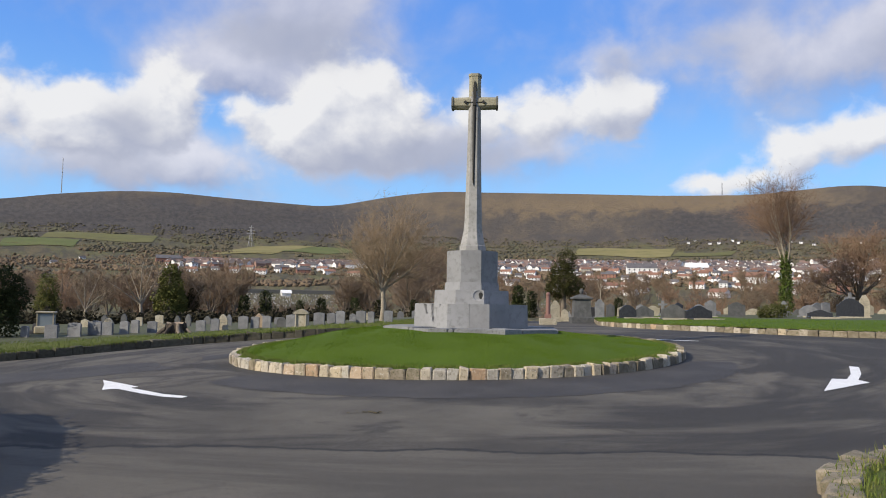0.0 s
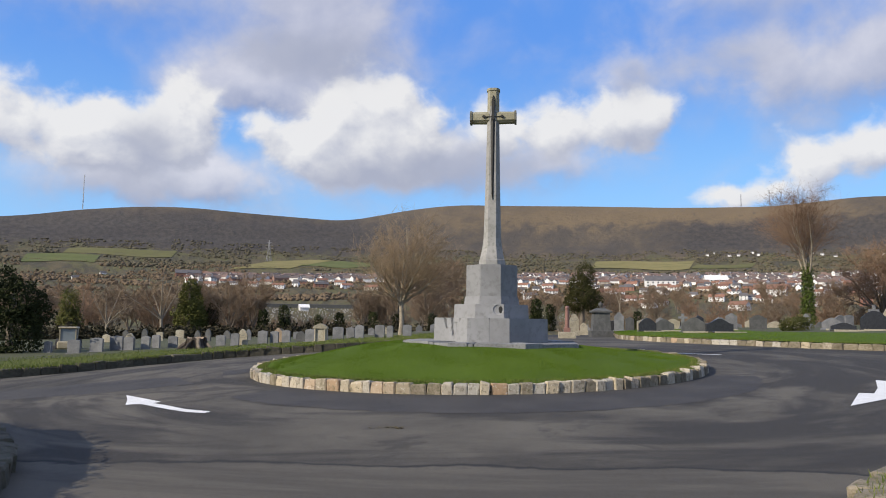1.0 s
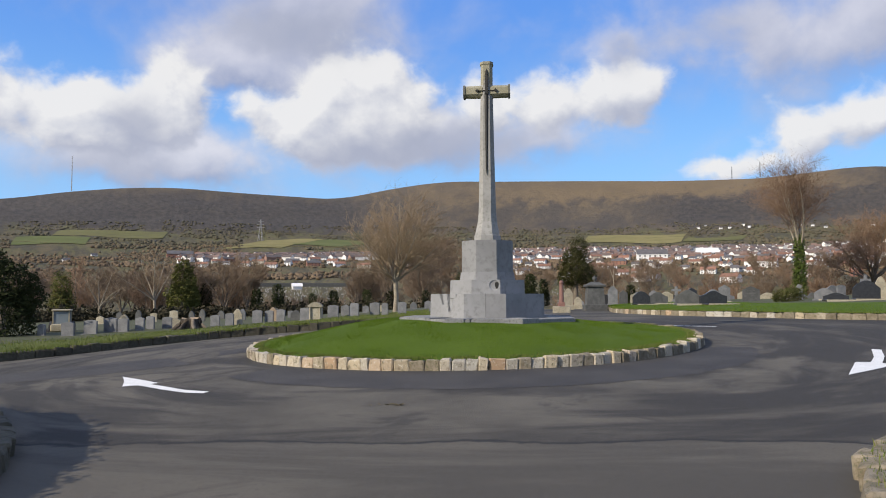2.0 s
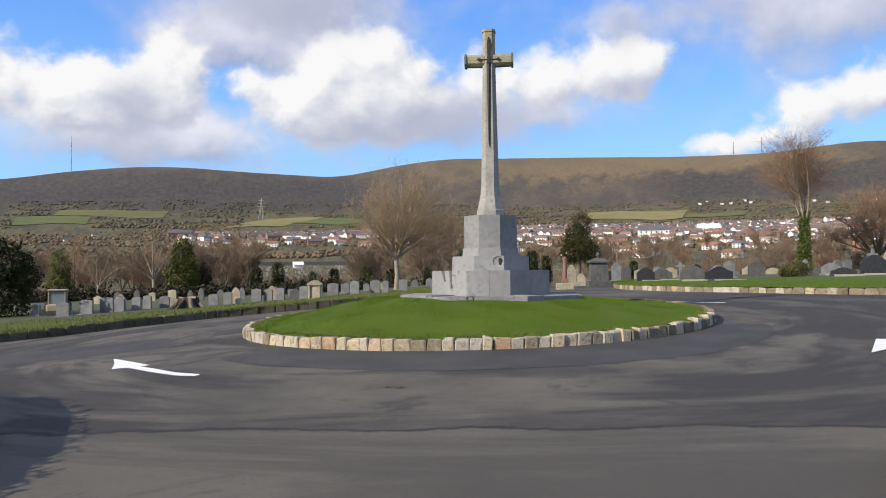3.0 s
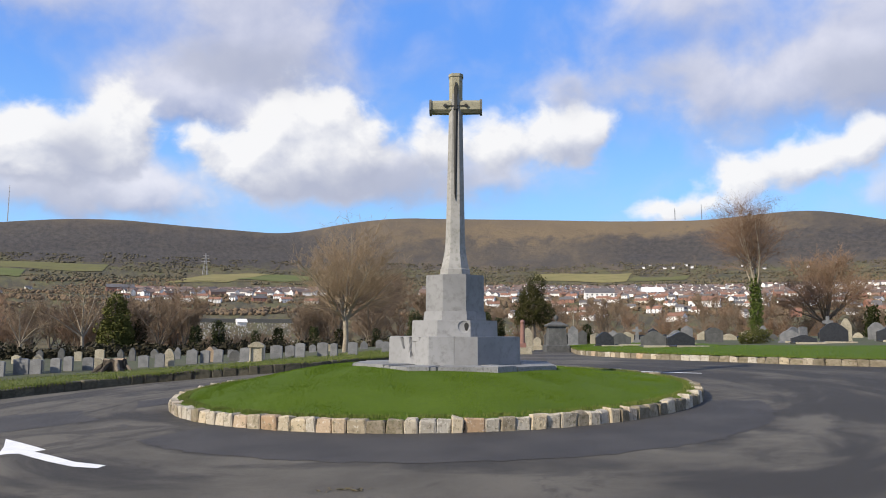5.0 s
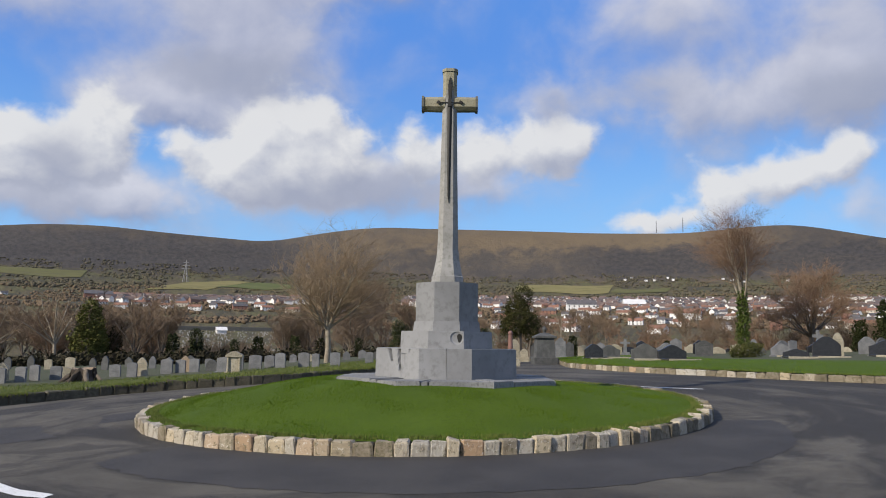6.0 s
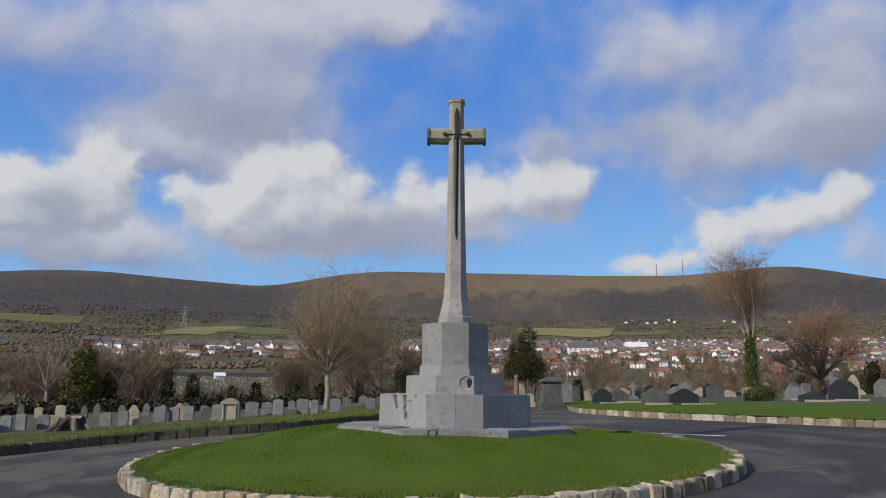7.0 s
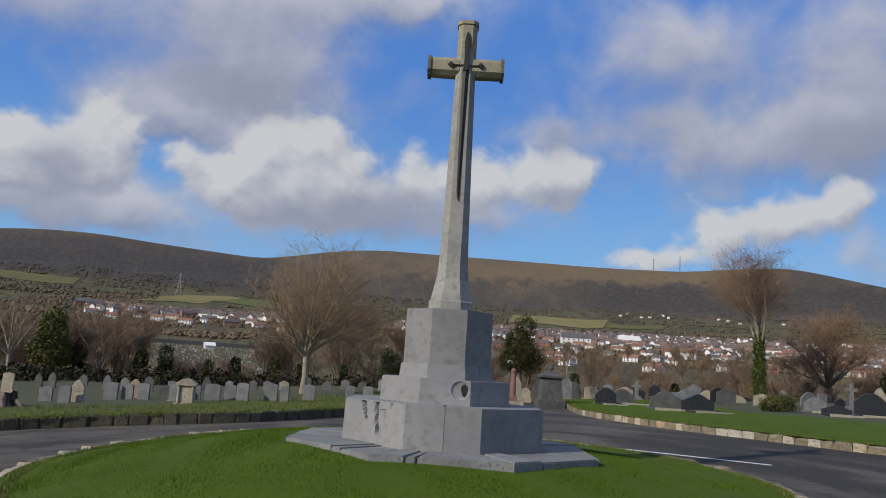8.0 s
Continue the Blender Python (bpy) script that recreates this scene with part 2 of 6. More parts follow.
M["lawn"] = material("lawn", blotched((0.058, 0.096, 0.004), (0.073, 0.116, 0.005), (0.047, 0.078, 0.004), 0.8, 14.0), rough=0.9, bump=0.7, bump_scale=60.0, spec=0.2)
M["rough_lawn"] = material("rough_lawn", blotched((0.070, 0.090, 0.016), (0.095, 0.110, 0.022), (0.10, 0.085, 0.03), 0.6, 9.0), rough=0.9, bump=0.8, bump_scale=40.0, spec=0.2)
M["blade"] = material("grass_blade", lambda kk, pos: kk.mix(kk.add("ShaderNodeNewGeometry").outputs["Random Per Island"], (0.063, 0.108, 0.004), (0.080, 0.132, 0.005)), rough=0.75, spec=0.2)
M["blade_rough"] = material("verge_blade", lambda kk, pos: kk.mix(kk.add("ShaderNodeNewGeometry").outputs["Random Per Island"], (0.068, 0.108, 0.014), (0.150, 0.160, 0.040)), rough=0.75, spec=0.2)
M["granite"] = material("grey_granite", blotched((0.185, 0.185, 0.182), (0.235, 0.235, 0.23), (0.155, 0.153, 0.147), 0.9, 7.0, 0.2), rough=0.8, bump=0.12, bump_scale=50.0)
M["granite_light"] = material("light_granite", blotched((0.23, 0.225, 0.205), (0.31, 0.30, 0.275), (0.18, 0.175, 0.15), 1.4, 12.0), rough=0.8, bump=0.12, bump_scale=60.0)
M["lichen_stone"] = material("lichen_granite", blotched((0.24, 0.222, 0.145), (0.32, 0.295, 0.205), (0.13, 0.122, 0.08), 3.5, 28.0), rough=0.85, bump=0.35, bump_scale=60.0)
M["cap_stone"] = material("blackened_stone", blotched((0.085, 0.085, 0.07), (0.13, 0.125, 0.10), (0.05, 0.055, 0.04), 4.0, 24.0), rough=0.85, bump=0.3)
M["slab"] = material("weathered_paving_stone", blotched((0.18, 0.18, 0.175), (0.25, 0.25, 0.24), (0.10, 0.10, 0.09), 1.5, 22.0, 0.2), rough=0.85, bump=0.5, bump_scale=40.0)
M["bronze"] = material("dark_bronze", blotched((0.016, 0.014, 0.011), (0.026, 0.023, 0.017), (0.012, 0.016, 0.012), 6.0, 40.0), rough=0.6, metal=0.2)
M["kerb_pale"] = material("pale_kerb_stone", kerb_colour, rough=0.9, bump=1.0, bump_scale=6.0)
# moss tones, darkened further in colour for the shade on these kerbs
M["kerb_dark"] = material("mossy_shade_kerb_stone", blotched((0.062, 0.053, 0.036), (0.105, 0.09, 0.062), (0.04, 0.052, 0.018), 4.0, 18.0, 0.5), rough=0.9, bump=0.8, bump_scale=28.0)
M["rubble"] = material("brown_rubble_stone", blotched((0.15, 0.12, 0.075), (0.24, 0.20, 0.14), (0.07, 0.075, 0.03), 2.0, 7.0, 0.5), rough=0.9, bump=1.0, bump_scale=7.0)
M["grave_grey"] = material("grey_headstone", blotched((0.125, 0.127, 0.128), (0.19, 0.19, 0.188), (0.085, 0.088, 0.082), 4.0, 40.0, 0.25), rough=0.7, bump=0.2)
M["grave_cream"] = material("cream_sandstone", blotched((0.30, 0.26, 0.18), (0.38, 0.34, 0.25), (0.15, 0.14, 0.09), 3.0, 20.0, 0.25), rough=0.85, bump=0.3)
M["grave_black"] = material("polished_black_granite", blotched((0.018, 0.018, 0.020), (0.026, 0.026, 0.028), (0.05, 0.05, 0.05), 8.0, 90.0, 0.2), rough=0.25)
M["grave_dark"] = material("dark_weathered_stone", blotched((0.06, 0.06, 0.058), (0.095, 0.095, 0.09), (0.04, 0.045, 0.033), 4.0, 30.0, 0.25), rough=0.8, bump=0.3)
M["engraving"] = material("engraved_letters", blotched((0.11, 0.11, 0.10), (0.14, 0.14, 0.13), (0.09, 0.09, 0.085), 4.0, 30.0), rough=0.85)
M["red_granite"] = material("red_granite", blotched((0.19, 0.095, 0.07), (0.24, 0.12, 0.09), (0.12, 0.07, 0.06), 6.0, 60.0), rough=0.45)
M["bark"] = material("grey_brown_bark", blotched((0.13, 0.105, 0.075), (0.19, 0.155, 0.115), (0.075, 0.06, 0.045), 3.0, 25.0), rough=0.9, bump=0.6)
M["bark_pale"] = material("pale_bark", blotched((0.24, 0.20, 0.14), (0.33, 0.285, 0.21), (0.12, 0.095, 0.07), 3.0, 25.0), rough=0.85, bump=0.4)
M["twig"] = material("brown_twigs", blotched((0.150, 0.103, 0.064), (0.195, 0.138, 0.086), (0.105, 0.074, 0.048), 0.8, 6.0, 0.3), rough=0.9)
M["twig_red"] = material("russet_twigs", blotched((0.185, 0.115, 0.067), (0.235, 0.148, 0.088), (0.135, 0.088, 0.055), 0.6, 6.0, 0.3), rough=0.9)
M["evergreen"] = material("dark_evergreen_leaf", blotched((0.034, 0.040, 0.012), (0.058, 0.056, 0.016), (0.090, 0.076, 0.022), 1.2, 9.0, 0.4), rough=0.7, spec=0.1)
M["conifer"] = material("conifer_needles", blotched((0.016, 0.022, 0.008), (0.028, 0.034, 0.011), (0.05, 0.05, 0.016), 1.2, 9.0, 0.4), rough=0.8, spec=0.1)
M["twig_tan"] = material("tan_twigs", blotched((0.25, 0.180, 0.105), (0.32, 0.235, 0.14), (0.18, 0.125, 0.075), 0.8, 6.0), rough=0.9)
M["olive_leaf"] = material("olive_green_leaf", blotched((0.060, 0.066, 0.017), (0.105, 0.100, 0.026), (0.030, 0.036, 0.012), 1.0, 8.0, 0.4), rough=0.75, spec=0.1)
# leaf tones kept very dark to paint the shade under trees
M["undergrowth"] = material("shade_dark_bramble_leaf", blotched((0.022, 0.022, 0.012), (0.042, 0.036, 0.020), (0.06, 0.045, 0.026), 1.0, 8.0, 0.4), rough=0.85, spec=0.1)
M["ivy"] = material("ivy_leaf", blotched((0.060, 0.090, 0.015), (0.095, 0.125, 0.022), (0.035, 0.050, 0.012), 1.2, 9.0, 0.3), rough=0.7, spec=0.15)
M["white"] = material("white_render", blotched((0.74, 0.72, 0.68), (0.82, 0.80, 0.77), (0.60, 0.58, 0.54), 0.2, 2.0, 0.2), rough=0.8)
M["cream"] = material("cream_render", blotched((0.52, 0.46, 0.36), (0.60, 0.54, 0.44), (0.40, 0.35, 0.28), 0.2, 2.0, 0.2), rough=0.8)
M["brick"] = material("red_brick", blotched((0.24, 0.115, 0.075), (0.29, 0.145, 0.10), (0.17, 0.09, 0.065), 0.3, 3.0, 0.35), rough=0.85)
M["slate"] = material("slate_roof", blotched((0.085, 0.08, 0.08), (0.12, 0.11, 0.105), (0.06, 0.055, 0.055), 0.3, 3.0, 0.4), rough=0.7)
M["tile"] = material("brown_roof_tile", blotched((0.20, 0.10, 0.065), (0.27, 0.135, 0.085), (0.13, 0.08, 0.06), 0.3, 3.0, 0.5), rough=0.8)
M["glass"] = material("window_glass", lambda kk, pos: kk.mix(0.0, (0.03, 0.035, 0.04), (0, 0, 0)), rough=0.1)
M["cab_glass"] = material("pale_blue_cab_glass", lambda kk, pos: kk.mix(kk.noise(pos, 3.0), (0.16, 0.20, 0.22), (0.24, 0.27, 0.28)), rough=0.2)
M["steel"] = material("galvanised_steel", blotched((0.22, 0.22, 0.22), (0.30, 0.30, 0.30), (0.16, 0.15, 0.14), 1.0, 6.0), rough=0.5, metal=0.7)
M["yellow"] = material("faded_yellow_paint", blotched((0.34, 0.29, 0.19), (0.40, 0.35, 0.24), (0.22, 0.19, 0.12), 2.0, 15.0), rough=0.5)
M["rubber"] = material("tyre_rubber", blotched((0.02, 0.02, 0.02), (0.03, 0.03, 0.03), (0.05, 0.045, 0.04), 3.0, 20.0), rough=0.85)
M["wood_cut"] = material("cut_wood", blotched((0.26, 0.19, 0.12), (0.34, 0.26, 0.17), (0.14, 0.10, 0.07), 3.0, 18.0), rough=0.9, bump=0.5)


# ---- helpers for meshes ----
def mesh_object(name, verts, faces, mat, parent=None, smooth=False):
    me = bpy.data.meshes.new(name)
    me.from_pydata(verts, [], faces)
    me.materials.append(mat)
    if smooth:
        me.shade_smooth()
    ob = new(name, me)
    if parent:
        ob.parent = parent
    return ob


def part(name, bm, mat, parent=None, label="", smooth=False):
    me = bpy.data.meshes.new(name)
    bm.to_mesh(me)
    bm.free()
    me.materials.append(mat)
    if smooth:
        me.shade_smooth()
    ob = new(name, me)
    if parent:
        ob.parent = parent
    return tagged(ob, label)


def empty(name, m=None):
    ob = new(name)
    ob.empty_display_size = 0.2
    if m is not None:
        ob.matrix_world = m
    return ob


def box(bm, x0, y0, z0, x1, y1, z1, bevel=0.0):
    r = bmesh.ops.create_cube(bm, size=1.0)
    vs = r["verts"]
    for v in vs:
        v.co = Vector((x0 + (v.co.x + .5) * (x1 - x0), y0 + (v.co.y + .5) * (y1 - y0), z0 + (v.co.z + .5) * (z1 - z0)))
    if bevel:
        es = list({e for v in vs for e in v.link_edges})
        bmesh.ops.bevel(bm, geom=es, offset=bevel, segments=1, affect="EDGES")


def prism(bm, outline, z0, z1, bevel=0.0, shrink=1.0):
    """An upright solid on an outline of (x, y), with its upper rim bevelled."""
    lo = [bm.verts.new((x, y, z0)) for x, y in outline]
    hi = [bm.verts.new((x * shrink, y * shrink, z1)) for x, y in outline]
    n = len(outline)
    bm.faces.new(lo[::-1])
    top = bm.faces.new(hi)
    for i in range(n):
        bm.faces.new((lo[i], lo[(i + 1) % n], hi[(i + 1) % n], hi[i]))
    if bevel:
        bmesh.ops.bevel(bm, geom=list(top.edges), offset=bevel, segments=2, affect="EDGES")


def slab(bm, outline, y0, y1, bevel=0.0):
    """A standing slab: an outline of (x, z) with thickness from y0 to y1."""
    a = [bm.verts.new((x, y0, z)) for x, z in outline]
    b = [bm.verts.new((x, y1, z)) for x, z in outline]
    n = len(outline)
    f, g = bm.faces.new(a), bm.faces.new(b[::-1])
    for i in range(n):
        bm.faces.new((a[i], b[i], b[(i + 1) % n], a[(i + 1) % n]))
    if bevel:
        bmesh.ops.bevel(bm, geom=list(f.edges) + list(g.edges), offset=bevel, segments=1, affect="EDGES")
    bmesh.ops.recalc_face_normals(bm, faces=bm.faces)


def octagon(w, front):
    """Outline of an octagon, w across, with facing sides front wide; starts at the left end of the front side."""
    a, b = front / 2, w / 2
    return [(-a, -b), (a, -b), (b, -a), (b, a), (a, b), (-a, b), (-b, a), (-b, -a)]


# ---- ground ----
def softplus(v, s):
    v = v / s
    return s * (v if v > 30 else math.log1p(math.exp(v)))


def ground_z(x, y):
    """Height of the road surface round the roundabout."""
    yc = 6.5 - softplus(6.5 - y, 2.5)
    return .033 * (yc + 7) + .017 * x - .068 * (softplus(-5 - x, 1.5) - softplus(-13 - x, 2)) + .008 * (softplus(x - 8, 2) - softplus(x - 30, 4))


CENTRE = (0.0, -17.0)
SKYLINE_AZ = [-70, -50, -40, -36.2, -32.9, -29, -25.7, -20.2, -14.3, -9.3, -5.9, 3.5, 11.6, 16.6, 22.7, 25, 28.5, 34, 45, 70]
SKYLINE_EL = [4.0, 5.0, 6.0, 6.46, 7.11, 7.6, 7.76, 7.48, 7.19, 8.19, 8.61, 8.53, 8.23, 8.11, 8.5, 8.25, 7.42, 6.2, 4.5, 3.0]


def skyline(az):
    return float(np.mean([np.interp(az + d, SKYLINE_AZ, SKYLINE_EL) for d in (-1.2, -.6, 0, .6, 1.2)]))


def land_z(x, y):
    """Height of the country round the place: a dip behind the graves, then slopes up to the moor."""
    dx, dy = x - CENTRE[0], y - CENTRE[1]
    r, az = math.hypot(dx, dy), math.degrees(math.atan2(dx, dy))
    near = ground_z(max(-30, min(30, x)), max(-40, min(45, y))) + 0.15
    if r < 52:
        return near
    top = skyline(az) if abs(az) < 70 else 2.5
    rs = [52, 75, 110, 160, 210, 350, 500, 800, 1100, 1400, 1800, 2300, 2750, 3300, 4200]
    els = [None, None, None, None, None, .6, 1.45, 2.75, 3.75, 4.45, 5.6, top - .75, top, top - 1.2, top - 3]
    fade = 1.0 if abs(az) < 60 else max(0.0, 1 - (abs(az) - 60) / 40)
    zs = [near, near - 1.2, -3.0, -5.0, -3.5] + [r0 * math.tan(radians(e)) * fade + 1.4 * fade for r0, e in zip(rs[5:], els[5:])]
    z = float(np.interp(r, rs, zs))
    rough = min(1.0, max(0.0, (r - 300) / 1500))
    z += rough * (noise.noise(Vector((x / 420, y / 420, 0))) * 16 + noise.noise(Vector((x / 130, y / 130, 3))) * 6) * (1 if r < 2400 else max(0.12, 1 - (r - 2400) / 300))
    return z


def land_colour(kk, pos):
    """Scrub and fields low down, then heather, birch woodland and dry grass, laid out by bearing and steepness from the
    valley. The dark scarps also carry painted cloud shadow.
    """
    px, py, pz = kk.xyz(pos)
    bearing = kk.math("MULTIPLY", kk.math("ARCTAN2", px, kk.math("ADD", py, 17.0)), 57.2958)
    reach = kk.math("SQRT", kk.math("ADD", kk.math("MULTIPLY", px, px), kk.math("MULTIPLY", py, py)))
    climb = kk.math("MULTIPLY", kk.math("DIVIDE", pz, kk.math("MAXIMUM", reach, 1.0)), 57.2958)
    slope = kk.vec(bearing, kk.math("MULTIPLY", climb, 1.6), 0.0)
    big, mid, fine = kk.noise(slope, 0.22, 5.0, 0.55), kk.noise(slope, 0.75, 6.0, 0.62, 0.4), kk.noise(slope, 3.2, 6.0, 0.7)
    low = kk.mix(kk.ramp(mid, .4, .6), (0.120, 0.112, 0.052), (0.130, 0.106, 0.060))
    low = kk.mix(kk.ramp(kk.noise(slope, 0.95, 6.0, 0.66, 0.5), .47, .60, 0.0, .75), low, (0.068, 0.063, 0.047))
    low = kk.mix(kk.ramp(fine, .42, .7, 0.0, .75), low, (0.074, 0.068, 0.047))
    moor = kk.mix(kk.ramp(kk.math("MULTIPLY_ADD", mid, .5, kk.math("MULTIPLY", big, .5)), .42, .60), (0.086, 0.074, 0.060), (0.132, 0.104, 0.070))
    moor = kk.mix(kk.ramp(fine, .42, .70, 0.0, .5), moor, (0.066, 0.060, 0.050))
    # dry grass along the ridge, palest to the east of the middle
    crest = kk.ramp(kk.math("MULTIPLY_ADD", kk.math("SUBTRACT", mid, .5), 2.6, climb), 6.6, 7.5)
    east_crest = kk.math("MULTIPLY", crest, kk.math("MULTIPLY", kk.ramp(bearing, -9.0, 9.0, .35, 1.0), kk.ramp(bearing, 18.0, 23.0, 1.0, 0.1)))
    moor = kk.mix(kk.math("MULTIPLY", east_crest, .75), moor, (0.200, 0.145, 0.080))
    # dark heather and leafless woodland on the scarps, with cloud shadow put into the colour
    ragged = kk.math("MULTIPLY", kk.math("SUBTRACT", kk.noise(slope, 0.9, 6.0, 0.66, 0.6), .5), 3.4)
    edge = kk.math("ADD", climb, ragged)
    side = kk.math("MULTIPLY_ADD", ragged, 2.2, bearing)
    east = kk.math("MULTIPLY", kk.math("MULTIPLY", kk.ramp(edge, 4.9, 5.5), kk.ramp(edge, 7.6, 6.9)), kk.ramp(side, 7.0, 12.0))
    west = kk.math("MULTIPLY", kk.math("MULTIPLY", kk.ramp(edge, 3.9, 4.7), kk.ramp(edge, 8.6, 6.4)), kk.ramp(side, -6.0, -12.0))
    bare = kk.math("MULTIPLY", kk.ramp(kk.noise(slope, 0.5, 6.0, 0.6, 0.5), .56, .66), kk.math("MULTIPLY", kk.ramp(edge, 4.6, 5.4), kk.ramp(edge, 7.4, 6.6)))
    scarp = kk.math("MAXIMUM", kk.math("MAXIMUM", east, west), kk.math("MULTIPLY", bare, .7))
    wood_shade = kk.mix(kk.ramp(fine, .35, .66), (0.050, 0.046, 0.042), (0.088, 0.077, 0.064))
    moor = kk.mix(kk.math("MULTIPLY", scarp, .92), moor, wood_shade)
    return kk.mix(kk.ramp(kk.math("MULTIPLY_ADD", kk.math("SUBTRACT", mid, .5), 2.4, climb), 4.3, 5.0), low, moor)


M["land"] = material("moor_and_fields", land_colour, rough=0.95, spec=0.1, bump=0.8, bump_scale=0.035)
for node in M["land"].node_tree.nodes:
    if node.type == "BUMP":
        node.inputs["Distance"].default_value = 9.0   # tree crowns and heather banks


def build_land():
    rs = [0.5] + [1.0 * i for i in range(2, 60, 4)] + list(np.geomspace(60, 4300, 120))
    azs = list(np.arange(-62, 62.01, 0.5)) + list(np.arange(66, 298, 4))
    n, verts, faces = len(azs), [], []
    for r in rs:
        for a in azs:
            x, y = CENTRE[0] + r * math.sin(radians(a)), CENTRE[1] + r * math.cos(radians(a))
            z = land_z(x, y)
            if r < 47:
                z -= 0.45
            verts.append((x, y, z))
    for i in range(len(rs) - 1):
        for j in range(n):
            b, c = i * n + j, i * n + (j + 1) % n
            faces.append((b, c, c + n, b + n))
    faces.append(tuple(range(n))[::-1])
    ob = mesh_object("ground", verts, faces, M["land"], smooth=True)
    return tagged(ob, "brown moorland hills above green fields and scrub", "hillside", kind="structure")


build_land()


def sheet(name, x0, x1, y0, y1, step, lift, mat):
    xs, ys = np.arange(x0, x1 + .01, step), np.arange(y0, y1 + .01, step)
    verts = [(x, y, ground_z(x, y) + lift) for y in ys for x in xs]
    w = len(xs)
    faces = [(j * w + i, j * w + i + 1, (j + 1) * w + i + 1, (j + 1) * w + i) for j in range(len(ys) - 1) for i in range(w - 1)]
    return mesh_object(name, verts, faces, mat, smooth=True)


tagged(sheet("road", -32, 32, -44, 30, 0.8, 0.0, M["asphalt"]), "patchy grey asphalt road with damp dark stains", "road", kind="structure")


def flat_piece(name, outline, lift, mat, step=0.35):
    """A thin piece of road surface with this outline, laid on the road."""
    bm = bmesh.new()
    f = bm.faces.new([bm.verts.new((x, y, 0)) for x, y in outline])
    if f.normal.z < 0 or f.calc_area() and sum((a[0] * b[1] - b[0] * a[1]) for a, b in zip(outline, outline[1:] + outline[:1])) < 0:
        bmesh.ops.reverse_faces(bm, faces=[f])
    bmesh.ops.triangulate(bm, faces=bm.faces)
    for _ in range(5):
        es = [e for e in bm.edges if e.calc_length() > step * 1.6]
        if not es:
            break
        bmesh.ops.subdivide_edges(bm, edges=es, cuts=1)
        bmesh.ops.triangulate(bm, faces=[f for f in bm.faces if len(f.verts) > 3])
    for v in bm.verts:
        v.co.z = ground_z(v.co.x, v.co.y) + lift
    return part(name, bm, mat)


def curve_points(knots, step):
    """Points along a smooth line through the knots, step apart."""
    k2 = [Vector(p) for p in knots]
    k2 = [k2[0] * 2 - k2[1]] + k2 + [k2[-1] * 2 - k2[-2]]
    fine = []
    for i in range(1, len(k2) - 2):
        a, b, c, d = k2[i - 1:i + 3]
        for j in range(24):
            t = j / 24
            fine.append(.5 * ((2 * b) + (c - a) * t + (2 * a - 5 * b + 4 * c - d) * t * t + (3 * b - a - 3 * c + d) * t ** 3))
    fine.append(k2[-2])
    out, left = [fine[0]], step
    for p, q in zip(fine, fine[1:]):
        L, pos = (q - p).length, 0.0
        while L - pos >= left:
            pos += left
            out.append(p.lerp(q, pos / L))
            left = step
        left -= L - pos
    return out


ISLE, ISLE_R, KERB_H = (-0.40, 0.25), 5.62, 0.21
LINES = {  # kerb lines and the way to the grass behind them
    "left": ([(-22, -5), (-16.5, -1.2), (-13.4, 1.9), (-11.6, 4.5), (-9.8, 6.3), (-7.6, 7.3), (-6, 7.8), (-4.4, 9.0), (-3.2, 10.9), (-1.8, 14.5), (-.8, 20), (-.2, 28)], (-.6, .8)),
    "right": ([(27, 0.5), (18, 3.2), (14, 4.6), (12, 5.8), (10.3, 7.4), (8.6, 9.9), (7, 12.6), (5.9, 15.4), (5.25, 18), (5.3, 21), (6, 30)], (.75, .66)),
    "near_right": ([(2.95, -30), (3.1, -20), (3.27, -14.5), (3.53, -13), (4.02, -12.1), (4.86, -11.4), (6.2, -10.7), (9, -9.6), (14, -8.2), (24, -6.5)], (.85, -.53)),
    "near_left": ([(-24, -5.5), (-16, -6.7), (-10, -8.0), (-7.4, -8.8), (-6.1, -9.7), (-4.9, -11.1), (-4.1, -12.3), (-3.7, -14), (-3.4, -20), (-3.2, -30)], (-.85, -.53)),
}


def verge(name, key, lift, mat, label, far=None, reach=5.0):
    knots, out = LINES[key]
    pts = curve_points(knots, 0.5)
    out = Vector(out).normalized()
    ds = [0.18, .5, .9, 1.4, 2, 2.8, 4, 5.5, 7.5, 10, 13, 17, 22, 30]
    verts = []
    for p in pts:
        for d in ds:
            x, y = p.x + out.x * d, p.y + out.y * d
            hump = 0.05 * min(1, d / 2) * (1 + noise.noise(Vector((x * .5, y * .5, 0))))
            verts.append((x, y, ground_z(x, y) + lift + hump - (0.02 if d < .3 else 0)))
    m = len(ds)
    faces = []
    for i in range(len(pts) - 1):
        for j in range(m - 1):
            a = i * m + j
            faces.append((a, a + 1, a + m + 1, a + m))
    me_ob = mesh_object(name, verts, faces, mat, smooth=True)
    bm = bmesh.new()
    bm.from_mesh(me_ob.data)
    bmesh.ops.recalc_face_normals(bm, faces=bm.faces)
    if sum(f.normal.z for f in bm.faces) < 0:
        bmesh.ops.reverse_faces(bm, faces=bm.faces)
    bm.to_mesh(me_ob.data)
    bm.free()
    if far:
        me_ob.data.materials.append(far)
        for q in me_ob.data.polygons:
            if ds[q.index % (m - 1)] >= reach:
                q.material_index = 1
    return tagged(me_ob, label, "grass verge", kind="structure")


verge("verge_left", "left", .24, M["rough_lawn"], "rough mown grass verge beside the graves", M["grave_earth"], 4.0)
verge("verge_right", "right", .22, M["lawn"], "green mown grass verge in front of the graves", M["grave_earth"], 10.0)
